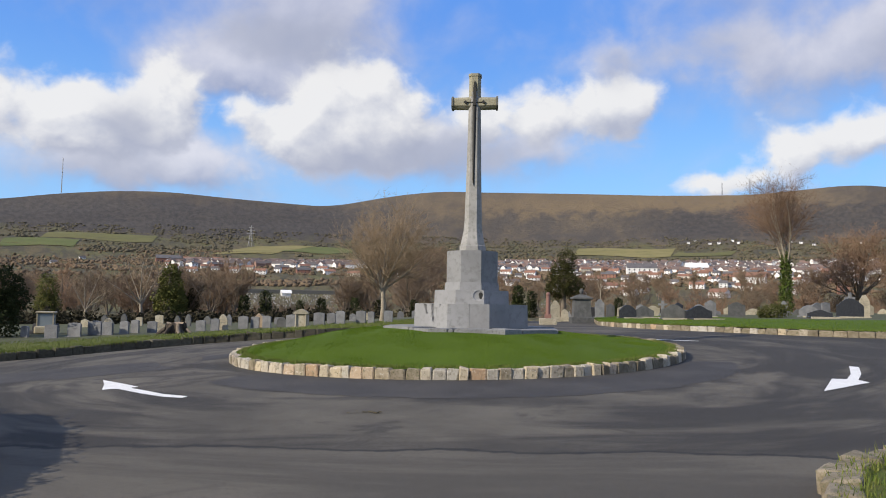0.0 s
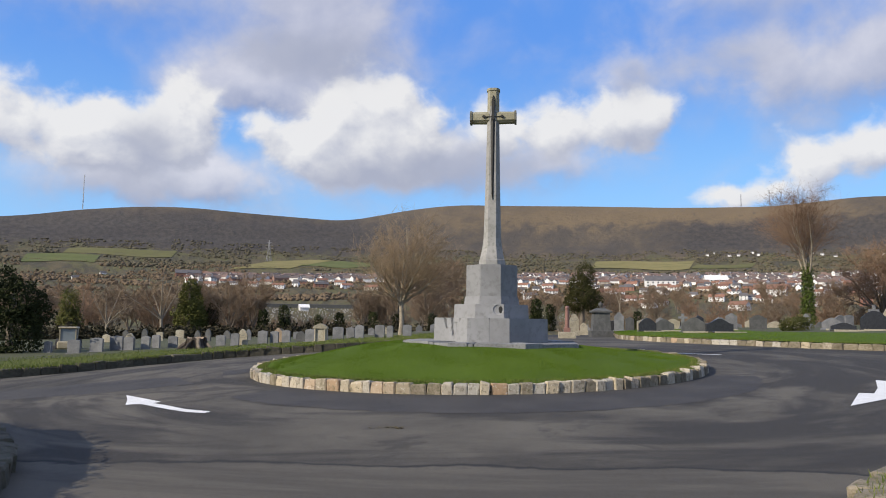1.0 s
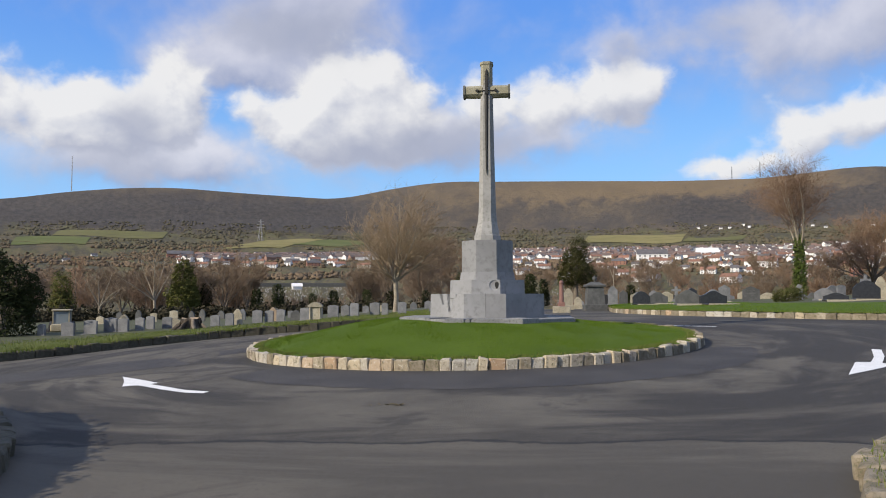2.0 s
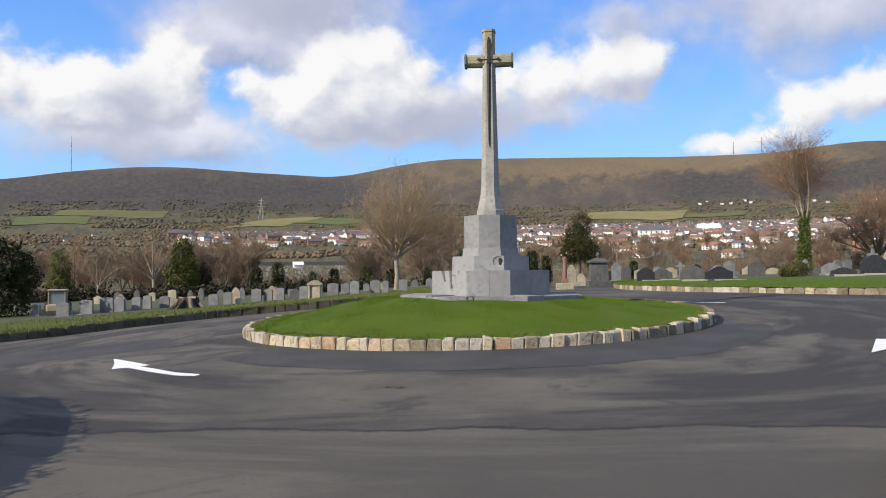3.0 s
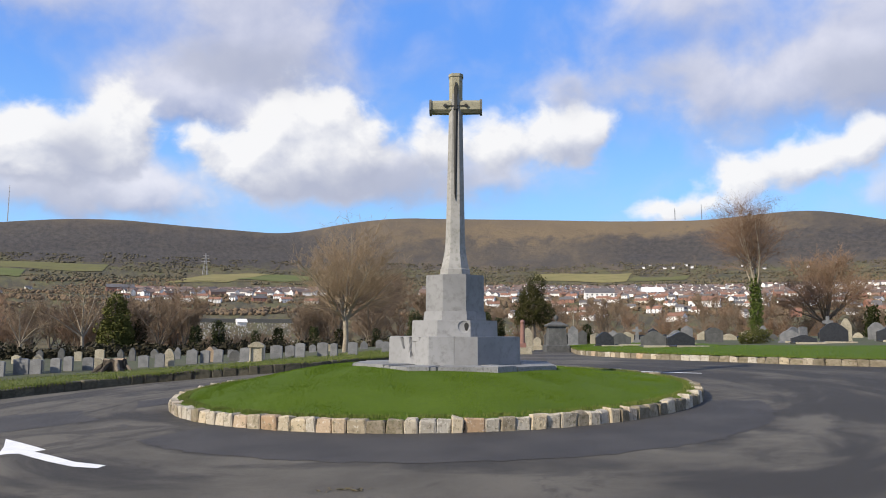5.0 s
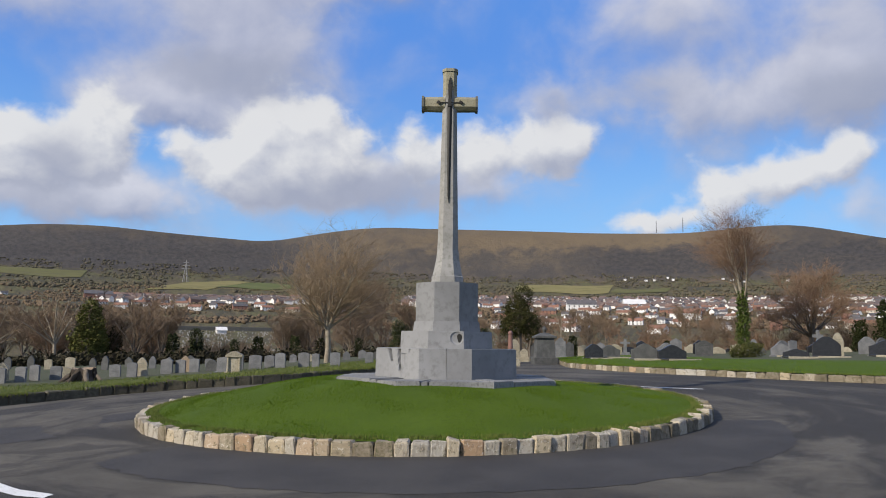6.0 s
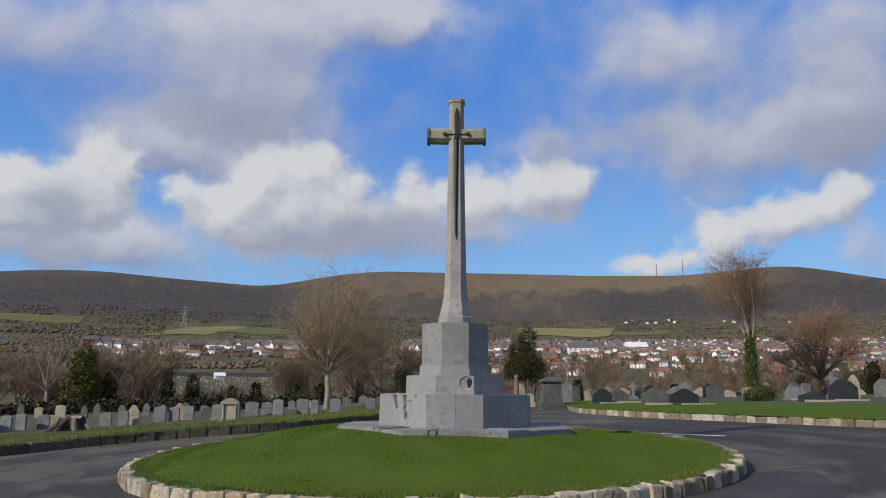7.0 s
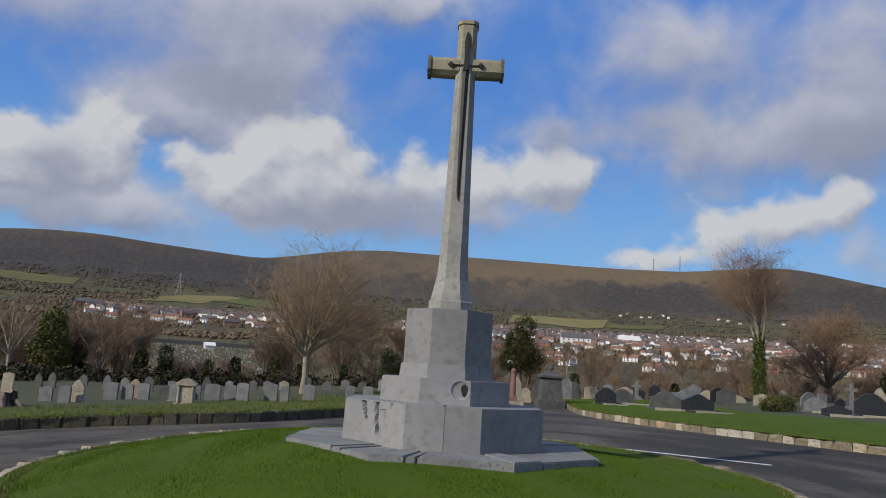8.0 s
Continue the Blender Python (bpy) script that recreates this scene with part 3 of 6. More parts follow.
verge("verge_near_right", "near_right", .2, M["rough_lawn"], "grass corner behind a rubble kerb")
verge("verge_near_left", "near_left", .2, M["rough_lawn"], "shaded grass corner behind a rubble kerb")


def mound_z(x, y):
    """Height of the island's lawn: it swells from the kerb to the monument's step."""
    d = math.hypot(x - ISLE[0], y - ISLE[1]) / (ISLE_R - .2)
    edge = ground_z(x, y) + KERB_H - .02
    t = min(1.0, max(0.0, (1 - d) / .62))
    s = t * t * (3 - 2 * t) * .6 + t * .4
    return edge * (1 - s) + .835 * s


def build_island():
    rings, n = 14, 72
    verts, faces = [(ISLE[0], ISLE[1], mound_z(*ISLE))], []
    for i in range(1, rings + 1):
        for j in range(n):
            a, r = j * math.tau / n, (ISLE_R - .12) * i / rings
            x, y = ISLE[0] + r * math.cos(a), ISLE[1] + r * math.sin(a)
            verts.append((x, y, mound_z(x, y) + .02 * noise.noise(Vector((x * 1.3, y * 1.3, 5)))))
    for j in range(n):
        faces.append((0, 1 + j, 1 + (j + 1) % n))
    for i in range(rings - 1):
        for j in range(n):
            a, b = 1 + i * n + j, 1 + i * n + (j + 1) % n
            faces.append((a, a + n, b + n, b))
    return tagged(mesh_object("lawn_island", verts, faces, M["lawn"], smooth=True), "domed round lawn of short bright green grass", "lawn", kind="structure")


build_island()

# road markings and repairs
tagged(flat_piece("road_arrow", [(-7.13, -4.69), (-6.34, -5.42), (-5.7, -6.02), (-5.79, -6.15), (-5.35, -6.52), (-4.72, -7.07), (-4.16, -7.37), (-4.18, -7.54), (-4.56, -7.4), (-5.1, -7.0), (-5.58, -6.59), (-5.96, -6.25), (-6.13, -6.23), (-6.24, -6.3), (-6.63, -5.53)], .006, M["paint"], .3), "worn white painted arrow on the asphalt", "road marking", group="arrows on the road")
tagged(flat_piece("road_arrow", [(8.07, -2.62), (8.2, -2.77), (7.74, -3.95), (7.29, -4.88), (7.34, -5.21), (6.65, -5.86), (6.13, -6.34), (6.9, -4.71), (7.14, -4.77), (7.53, -3.99)], .006, M["paint"], .3), "worn white painted arrow on the asphalt", "road marking", group="arrows on the road")


def ribbon(a, b, w, lift, mat, name):
    a, b = Vector(a), Vector(b)
    n = Vector((-(b - a).y, (b - a).x)).normalized() * w / 2
    return flat_piece(name, [tuple(a - n), tuple(b - n), tuple(b + n), tuple(a + n)], lift, mat)


tagged(ribbon((3.88, 5.95), (6.62, 4.3), .14, .006, M["paint"], "road_line"), "white painted line across the road", "road marking")
tagged(ribbon((-5.12, 3.6), (-4.52, 4.02), .12, .006, M["paint"], "road_line"), "short worn white line on the road", "road marking")


def wobble(outline, amount, seed):
    rng = random.Random(seed)
    out = []
    for (x0, y0), (x1, y1) in zip(outline, outline[1:] + outline[:1]):
        for t in (0, .25, .5, .75):
            out.append((x0 + (x1 - x0) * t + rng.uniform(-amount, amount), y0 + (y1 - y0) * t + rng.uniform(-amount, amount)))
    return out


def ring_point(a, r):
    return ISLE[0] + r * math.sin(radians(a)), ISLE[1] - r * math.cos(radians(a))


band = [ring_point(a, ISLE_R + .02) for a in range(-38, 76, 6)] + [ring_point(a, ISLE_R + .9 + 1.25 * math.cos(radians((a - 8) * 1.3))) for a in range(72, -40, -6)]
tagged(flat_piece("asphalt_patch", wobble(band, .06, 1), .004, M["patch"]), "dark newer asphalt strip along the island kerb", "road patch", kind="structure")
tagged(flat_piece("asphalt_patch", wobble([(-12, -2.9), (-9.3, -1.0), (-7.8, -1.1), (-6.5, -2.9), (-8.0, -4.0), (-11, -4.6)], .06, 2), .004, M["patch"]), "dark square of newer asphalt in the road", "road patch", kind="structure")
tagged(flat_piece("asphalt_patch", wobble([(-7.2, .2), (-5.9, 1.6), (-5.95, -.6), (-6.6, -1.2)], .05, 3), .004, M["patch"]), "dark asphalt repair beside the island", "road patch", kind="structure")


# ---- the cross ----
def monument():
    mon = empty("memorial_cross", pose(0, 0, .76))
    mon_z = .76

    def lower(bm):
        bmesh.ops.translate(bm, verts=bm.verts, vec=(0, 0, -mon_z))
        bmesh.ops.recalc_face_normals(bm, faces=bm.faces)
        return bm

    # paving step: irregular slabs round the foot
    rng = random.Random(4)
    inner, outer = octagon(2.6, 1.0), octagon(4.26, 1.75)
    step = part("step", lower((lambda b: (prism(b, octagon(3.9, 1.5), .55, .845), b)[1])(bmesh.new())), M["slab"], mon, "low cracked paving step")
    for i in range(8):
        p0, p1 = Vector(outer[i]), Vector(outer[(i + 1) % 8])
        q0, q1 = Vector(inner[i]), Vector(inner[(i + 1) % 8])
        cuts = [0] + sorted(rng.uniform(.2, .8) for _ in range(2 if i in (0, 6, 7) else 1)) + [1]
        for t0, t1 in zip(cuts, cuts[1:]):
            g = .006
            o = [p0.lerp(p1, t0 + g), p0.lerp(p1, t1 - g), q0.lerp(q1, t1 - g), q0.lerp(q1, t0 + g)]
            o = [v + Vector((rng.uniform(-.02, .02), rng.uniform(-.02, .02))) for v in o]
            bm = bmesh.new()
            prism(bm, [tuple(v) for v in o], .70, .885 + rng.uniform(-.012, .012), .015)
            part("paving_slab", lower(bm), M["slab"], step)

    def tier(name, w, front, z0, z1, mat, joints, shrink=1.0, label="", scars=()):
        out = octagon(w, front)
        core = bmesh.new()
        prism(core, octagon(w - .75, front - .28) if scars and w > 2 else octagon(w - .05, front - .02), z0, z1 - .012, 0, shrink)
        ob = part(name, lower(core), mat, mon, label)
        cx = [Vector(p) for p in out]
        marks = []
        for i in range(8):
            marks.append((cx[i], False))
            if i in joints:
                marks.append((cx[i].lerp(cx[(i + 1) % 8], joints[i]), True))
        starts = [i for i, (p, j) in enumerate(marks) if j]
        for s, e in zip(starts, starts[1:] + [starts[0] + len(marks)]):
            run = [marks[i % len(marks)][0] for i in range(s, e + 1)]
            run[0] = run[0] + (run[1] - run[0]).normalized() * .0028
            run[-1] = run[-1] + (run[-2] - run[-1]).normalized() * .0028
            ring = [tuple(p) for p in run] + [tuple(p * .55) for p in run[::-1]]
            bm = bmesh.new()
            prism(bm, ring, z0, z1, .012, shrink)
            for way, gouges in scars:
                fs = [f for f in bm.faces if f.normal.length > 0 and f.calc_area() > .08 and f.normal.dot(Vector(way)) > .95]
                bm.normal_update()
                fs = [f for f in bm.faces if f.calc_area() > .08 and f.normal.dot(Vector(way)) > .95]
                if not fs:
                    continue
                f = max(fs, key=lambda q: q.calc_area())
                old = set(bm.verts) - set(f.verts)
                bmesh.ops.subdivide_edges(bm, edges=list(f.edges), cuts=52, use_grid_fill=True)
                across = Vector((-way[1], way[0], 0))
                for v in bm.verts:
                    if v in old or abs((v.co - f.calc_center_median()).dot(Vector(way))) > .3:
                        continue
                    u = v.co.dot(across)
                    for u0, za, zb, wide, deep, slant in gouges:
                        if slant is None:
                            q2 = 1 - ((u - u0) / wide) ** 2 - ((v.co.z - (za + zb) / 2) / ((zb - za) / 2)) ** 2
                            v.co -= Vector(way) * deep * math.sqrt(max(0.0, q2))
                            continue
                        mid = u0 + slant * (v.co.z - za)
                        if za < v.co.z < zb + .05:
                            k3 = max(0.0, 1 - abs(u - mid) / (wide * (.35 + .65 * (v.co.z - za) / (zb - za))))
                            k3 = k3 * k3 * (3 - 2 * k3)
                            v.co -= Vector(way) * deep * k3 * (1 + .2 * noise.noise(v.co * 9))
            part("stone_block", lower(bm), mat, ob)
        return ob

    tier("base_tier", 2.82, 1.0, .86, 1.457, M["granite"], {0: .52, 2: .5, 4: .5, 6: .55}, .992, "large grey granite blocks, chipped on one face",
         [((-.7071, -.7071, 0), [(.10, 1.02, 1.46, .055, .14, -.12), (-.14, 1.20, 1.46, .060, .12, -.38), (.15, .95, 1.30, .10, .02, .1), (.34, 1.36, 1.46, .05, .03, .2)])])
    tier("middle_tier", 1.86, .70, 1.457, 1.80, M["granite"], {2: .5, 3: .5, 6: .5}, .99, "", [((0, -1, 0), [(.21, 1.54, 1.79, .125, .035, None)])])
    tier("plinth_course", 1.37, .54, 1.80, 2.0, M["granite"], {1: .5, 4: .5, 6: .5}, .97)
    tier("pedestal", 1.27, .50, 2.0, 2.79, M["granite"], {2: .9, 6: .1}, 1.0, "smooth grey granite pedestal block")

    # flat dark plate: the hollow's dark inside is put in by colour
    bm = bmesh.new()
    rim = [(.262 + .044 * math.cos(a) * (1 + .2 * math.sin(3 * a)), 1.665 + .088 * math.sin(a)) for a in np.linspace(0, math.tau, 14, endpoint=False)]
    slab(bm, rim, -.913, -.84)
    part("broken_socket", lower(bm), M["bronze"], mon, "dark plate set into the hollow of the stone")

    # tapering octagonal shaft
    prof = [(2.79, .66), (2.93, .655), (2.945, .62), (3.10, .555), (3.28, .485), (3.48, .44), (3.9, .415), (5.0, .365), (6.50, .31), (6.82, .305), (7.30, .285)]
    verts, faces = [], []
    for z, w in prof:
        verts += [(x, y, z - mon_z) for x, y in octagon(w, w * (.50 if z > 3.5 else .45))]
    for i in range(len(prof) - 1):
        for j in range(8):
            a, b = i * 8 + j, i * 8 + (j + 1) % 8
            faces.append((a, b, b + 8, a + 8))
    faces += [tuple(range(8))[::-1], tuple(range((len(prof) - 1) * 8, len(prof) * 8))]
    mesh_object("shaft", verts, faces, M["granite_light"], mon)
    # arms, with end collars
    def arm(x0, x1, w0, w1):
        n0 = len(bm.verts)
        ring = [[bm.verts.new((x, px, 6.655 - mon_z + pz)) for px, pz in octagon(w, w * .55)] for x, w in ((x0, w0), (x1, w1))]
        for j in range(8):
            bm.faces.new((ring[0][j], ring[0][(j + 1) % 8], ring[1][(j + 1) % 8], ring[1][j]))
        bm.faces.new(ring[0])
        bm.faces.new(ring[1])

    for s in (-1, 1):
        bm = bmesh.new()
        arm(s * .10, s * .575, .30, .285)
        bmesh.ops.recalc_face_normals(bm, faces=bm.faces)
        part("cross_arm", bm, M["lichen_stone"], mon, "lichen-stained stone arm")
        bm = bmesh.new()
        arm(s * .55, s * .60, .335, .335)
        bmesh.ops.recalc_face_normals(bm, faces=bm.faces)
        part("end_collar", bm, M["cap_stone"], mon)
    bm = bmesh.new()
    prism(bm, octagon(.335, .18), 7.35, 7.42, .015)
    prism(bm, octagon(.30, .16), 6.82, 7.36)
    part("cross_head", lower(bm), M["lichen_stone"], mon, "lichen-stained top with a collar")
    # bronze sword on the front face
    sword = empty("sword")
    sword.parent = mon
    blade_pts = [(4.48, 0.0), (4.62, .022), (5.2, .034), (6.0, .045), (6.60, .052)]
    verts, faces = [], []
    for z, w in blade_pts:
        y = -(np.interp(z, [p[0] for p in prof], [p[1] for p in prof]) / 2)
        verts += [(-w, y - .004, z - mon_z), (0, y - .035, z - mon_z), (w, y - .004, z - mon_z), (0, y + .03, z - mon_z)]
    for i in range(len(blade_pts) - 1):
        for j in range(4):
            a, b = i * 4 + j, i * 4 + (j + 1) % 4
            faces.append((a, b, b + 4, a + 4))
    faces.append((16, 17, 18, 19))
    mesh_object("blade", verts, faces, M["bronze"], sword)
    bm = bmesh.new()
    slab(bm, [(-.22, 6.648), (.22, 6.648), (.22, 6.664), (-.22, 6.664)], -.172, -.13)
    for s in (-1, 1):
        slab(bm, [(s * .285, 6.655), (s * .235, 6.70), (s * .185, 6.655), (s * .235, 6.61)], -.19, -.13)
    part("crossguard", lower(bm), M["bronze"], sword)
    bm = bmesh.new()
    slab(bm, [(-.045, 6.56), (.045, 6.56), (.030, 6.75), (.042, 7.05), (-.042, 7.05), (-.030, 6.75)], -.20, -.12, .006)
    slab(bm, [(0, 7.02), (.035, 7.08), (.018, 7.16), (0, 7.22), (-.018, 7.16), (-.035, 7.08)], -.19, -.12, .006)
    part("grip", lower(bm), M["bronze"], sword)
    return tagged(mon, "tall grey granite cross with bronze sword on octagonal steps", "memorial cross")


monument()


# ---- kerbs ----
def stone_mesh(name, seed, mat, flat=0.0):
    """A rough-hewn kerb stone, 1 long, 1 deep and 1 high, standing on its base."""
    rng = random.Random(seed)
    bm = bmesh.new()
    box(bm, -.5, -.5, 0, .5, .5, 1)
    for v in bm.verts:
        v.co += Vector((rng.uniform(-.05, .05), rng.uniform(-.10, .10), rng.uniform(-.13, .05) if v.co.z > .5 else 0))
    bmesh.ops.bevel(bm, geom=list(bm.edges), offset=.09, segments=1, affect="EDGES")
    for v in bm.verts:
        v.co += Vector((rng.uniform(-.02, .02), rng.uniform(-.04, .04), rng.uniform(-.03, .03)))
    me = bpy.data.meshes.new(name)
    bm.to_mesh(me)
    bm.free()
    me.materials.append(mat)
    return me


PALE = [stone_mesh("kerb_stone", 10 + i, M["kerb_pale"]) for i in range(9)]
RUBBLE = [stone_mesh("kerb_stone", 70 + i, M["rubble"]) for i in range(6)]
DARK = [stone_mesh("kerb_stone", 40 + i, M["kerb_dark"]) for i in range(7)]


def kerb(name, pts, inward, height, depth, meshes, label, lengths=(.22, .42), seed=1, mossy_shade=lambda p: 0.0):
    """Kerb stones along pts (dense points); inward: +1 puts the stones to the left of the line's way."""
    rng = random.Random(seed)
    verts, faces = [], []
    for i, p in enumerate(pts[::3]):
        q = pts[min(i * 3 + 1, len(pts) - 1)]
        o = pts[max(i * 3 - 1, 0)]
        t = (q - o).normalized()
        n = Vector((-t.y, t.x)) * inward
        for d, h in ((.06, -.1), (.06, height * .7), (depth - .03, height * .7), (depth - .03, -.1)):
            x, y = p.x + n.x * d, p.y + n.y * d
            verts.append((x, y, ground_z(x, y) + h))
        if i:
            a = (i - 1) * 4
            faces += [(a + j, a + j + 1, a + j + 5, a + j + 4) for j in range(3)]
    bed = tagged(mesh_object(name, verts, faces, M["soil"]), label, "kerb", kind="structure")
    total = [0.0]
    for p, q in zip(pts, pts[1:]):
        total.append(total[-1] + (q - p).length)
    s = 0.0
    xs, ys = [p.x for p in pts], [p.y for p in pts]
    while s < total[-1] - .2:
        L = rng.uniform(*lengths)
        a = s + L / 2
        c = Vector((np.interp(a, total, xs), np.interp(a, total, ys)))
        e = Vector((np.interp(a + .08, total, xs), np.interp(a + .08, total, ys)))
        f = Vector((np.interp(a - .08, total, xs), np.interp(a - .08, total, ys)))
        t = (e - f).normalized()
        n = Vector((-t.y, t.x)) * inward
        dd = depth * rng.uniform(.9, 1.1)
        c = c + n * (dd / 2 + rng.uniform(-.015, .02))
        # a share of stones is swapped for the darker RUBBLE ones
        ob = new("kerb_stone", rng.choice(meshes if rng.random() > mossy_shade(c) else RUBBLE))
        ob.parent = bed
        h = height * rng.uniform(.90, 1.10)
        ob.matrix_basis = (pose(c.x, c.y, ground_z(c.x, c.y) - .04, rng.uniform(-4, 4), rng.uniform(-3, 3), math.degrees(math.atan2(t.y, t.x)) + rng.uniform(-3, 3))
                           @ Matrix.Diagonal((L * .97, dd, h + .04, 1)))
        s += L
    return bed


ring = [Vector((ISLE[0] + ISLE_R * math.sin(a), ISLE[1] - ISLE_R * math.cos(a))) for a in np.linspace(-math.pi, math.pi, 361)]
# mossy, darker stones at x > 3 put the sunless side's shade into colour
kerb("kerb_island", ring, 1, KERB_H, .20, PALE, "ring of rough pale sandstone blocks round the lawn", (.17, .34), 3, lambda p: .75 if p.x > 3.0 else .12)
kerb("kerb_right", curve_points(LINES["right"][0], .1), -1, .20, .24, PALE[:3] + RUBBLE, "low rubble stone kerb along the mown verge", (.25, .5), 5)
kerb("kerb_left", curve_points(LINES["left"][0], .1), 1, .27, .23, DARK, "dark mossy stone kerb along the verge", (.3, .6), 7)
kerb("kerb_near_right", curve_points(LINES["near_right"][0], .1), -1, .22, .34, RUBBLE, "thick rubble kerb at the road corner", (.28, .5), 9)
# darker stones than the opposite corner: its shade is also in the colour
kerb("kerb_near_left", curve_points(LINES["near_left"][0], .1), -1, .26, .34, DARK, "shaded rubble kerb at the road corner", (.28, .5), 11)


# ---- grass blades ----
def blades(name, spots, mat, label, h0, h1, seed):
    rng = np.random.default_rng(seed)
    n = len(spots)
    p = np.array(spots)
    a = rng.uniform(0, math.tau, n)
    h = rng.uniform(h0, h1, n)
    w = rng.uniform(.003, .006, n) * (1 + h * 8)
    lean = rng.normal(0, .35, (n, 2)) * h[:, None]
    v = np.zeros((n, 3, 3))
    v[:, 0] = p + np.stack([np.cos(a) * w, np.sin(a) * w, -.01 + 0 * a], 1)
    v[:, 1] = p - np.stack([np.cos(a) * w, np.sin(a) * w, .01 + 0 * a], 1)
    v[:, 2] = p + np.stack([lean[:, 0], lean[:, 1], h], 1)
    me = bpy.data.meshes.new(name)
    me.from_pydata(v.reshape(-1, 3), [], np.arange(n * 3).reshape(-1, 3))
    me.materials.append(mat)
    return tagged(new(name, me), label, "grass", kind="stuff")


def island_spots(count, seed):
    rng, out = random.Random(seed), []
    while len(out) < count:
        a, r = rng.uniform(0, math.tau), (ISLE_R - .2) * math.sqrt(rng.random())
        x, y = ISLE[0] + r * math.cos(a), ISLE[1] + r * math.sin(a)
        if y < 2.5 and max(abs(x), abs(y), (abs(x) + abs(y)) * .72) > 2.05:
            out.append((x, y, mound_z(x, y)))
    return out


def verge_spots(key, lift, count, reach, seed, span=(0.0, 1.0)):
    rng, out = random.Random(seed), []
    pts = curve_points(LINES[key][0], .3)
    way = Vector(LINES[key][1]).normalized()
    while len(out) < count:
        p = pts[int(len(pts) * rng.uniform(*span))]
        d = .2 + reach * rng.random() ** 1.8
        x, y = p.x + way.x * d + rng.uniform(-.15, .15), p.y + way.y * d + rng.uniform(-.15, .15)
        out.append((x, y, ground_z(x, y) + lift + .05 * min(1, d / 2) * (1 + noise.noise(Vector((x * .5, y * .5, 0))))))
    return out


blades("island_grass", island_spots(110000, 1), M["blade"], "short mown bright green grass blades", .010, .020, 1)
def rim_spots(count, seed):
    """Along the inner edge of the island's kerb, hanging over the stones."""
    rng, out = random.Random(seed), []
    while len(out) < count:
        a, d = rng.uniform(0, math.tau), .10 + .22 * rng.random()
        thickness = noise.noise(Vector((math.cos(a) * 9, math.sin(a) * 9, 2)))
        if rng.random() < .55 + thickness:
            r = ISLE_R - d - .06
            x, y = ISLE[0] + r * math.cos(a), ISLE[1] + r * math.sin(a)
            out.append((x, y, mound_z(x, y) + .01))
    return out


def fringe_spots(key, lift, count, seed, span):
    """Grass hanging over a kerb."""
    rng, out = random.Random(seed), []
    pts = curve_points(LINES[key][0], .1)
    way = Vector(LINES[key][1]).normalized()
    while len(out) < count:
        p = pts[int(len(pts) * rng.uniform(*span))]
        if rng.random() < .5 + 1.2 * noise.noise(Vector((p.x * 1.4, p.y * 1.4, 4))):
            d = rng.uniform(-.02, .3)
            x, y = p.x + way.x * d, p.y + way.y * d
            out.append((x, y, ground_z(x, y) + lift))
    return out


blades("rim_grass", rim_spots(16000, 6), M["blade_rough"], "uneven grass creeping over the ring of stones", .02, .055, 6)
blades("fringe_grass", fringe_spots("left", .22, 15000, 7, (.2, .85)), M["blade_rough"], "shaggy grass hanging over the mossy kerb", .04, .12, 7)
blades("fringe_grass", fringe_spots("right", .21, 9000, 8, (.2, .95)), M["blade_rough"], "shaggy grass at the back of the rubble kerb", .02, .07, 8)
blades("verge_grass", verge_spots("left", .24, 26000, 5, 2, (.2, .85)), M["blade_rough"], "longer rough grass along the mossy kerb", .03, .09, 2)
blades("verge_grass", verge_spots("right", .22, 24000, 9, 3, (.2, .95)), M["blade"], "short green grass along the rubble kerb", .02, .06, 3)
blades("verge_grass", verge_spots("near_right", .2, 9000, 2.5, 4, (.4, .75)), M["blade_rough"], "rough grass and weeds behind the corner kerb", .03, .10, 4)


def leaf_litter():
    """A few twigs and curled leaves washed together."""
    bm = bmesh.new()
    rng = random.Random(8)
    for _ in range(34):
        x, y = -.88 + rng.gauss(0, .11), -8.87 + rng.gauss(0, .045)
        z, a, w = ground_z(x, y) + .008, rng.uniform(0, math.tau), rng.uniform(.004, .016)
        d, n = Vector((math.cos(a), math.sin(a), 0)) * rng.uniform(.02, .05), Vector((-math.sin(a), math.cos(a), 0)) * w
        c, up = Vector((x, y, z)), Vector((0, 0, rng.uniform(.004, .018)))
        v = [bm.verts.new(p) for p in (c - d, c - n + up, c + d, c + n + up)]
        bm.faces.new(v)
    return tagged(part("fallen_leaves", bm, M["litter"]), "small scatter of dead leaves and twigs on asphalt", "leaf litter", kind="stuff")


M["litter"] = material("dead_leaves", blotched((0.10, 0.085, 0.035), (0.15, 0.11, 0.05), (0.06, 0.05, 0.03), 8.0, 40.0), rough=0.9)
leaf_litter()


# ---- trees ----
def add_tube(verts, faces, pts, rads, n):
    base = len(verts)
    for i, (p, r) in enumerate(zip(pts, rads)):
        t = (pts[min(i + 1, len(pts) - 1)] - pts[max(i - 1, 0)]).normalized()
        u = t.orthogonal().normalized()
        w = t.cross(u)
        for j in range(n):
            a = j * math.tau / n
            verts.append(p + (u * math.cos(a) + w * math.sin(a)) * r)
    for i in range(len(pts) - 1):
        for j in range(n):
            a, b = base + i * n + j, base + i * n + (j + 1) % n
            faces.append((a, b, b + n, a + n))


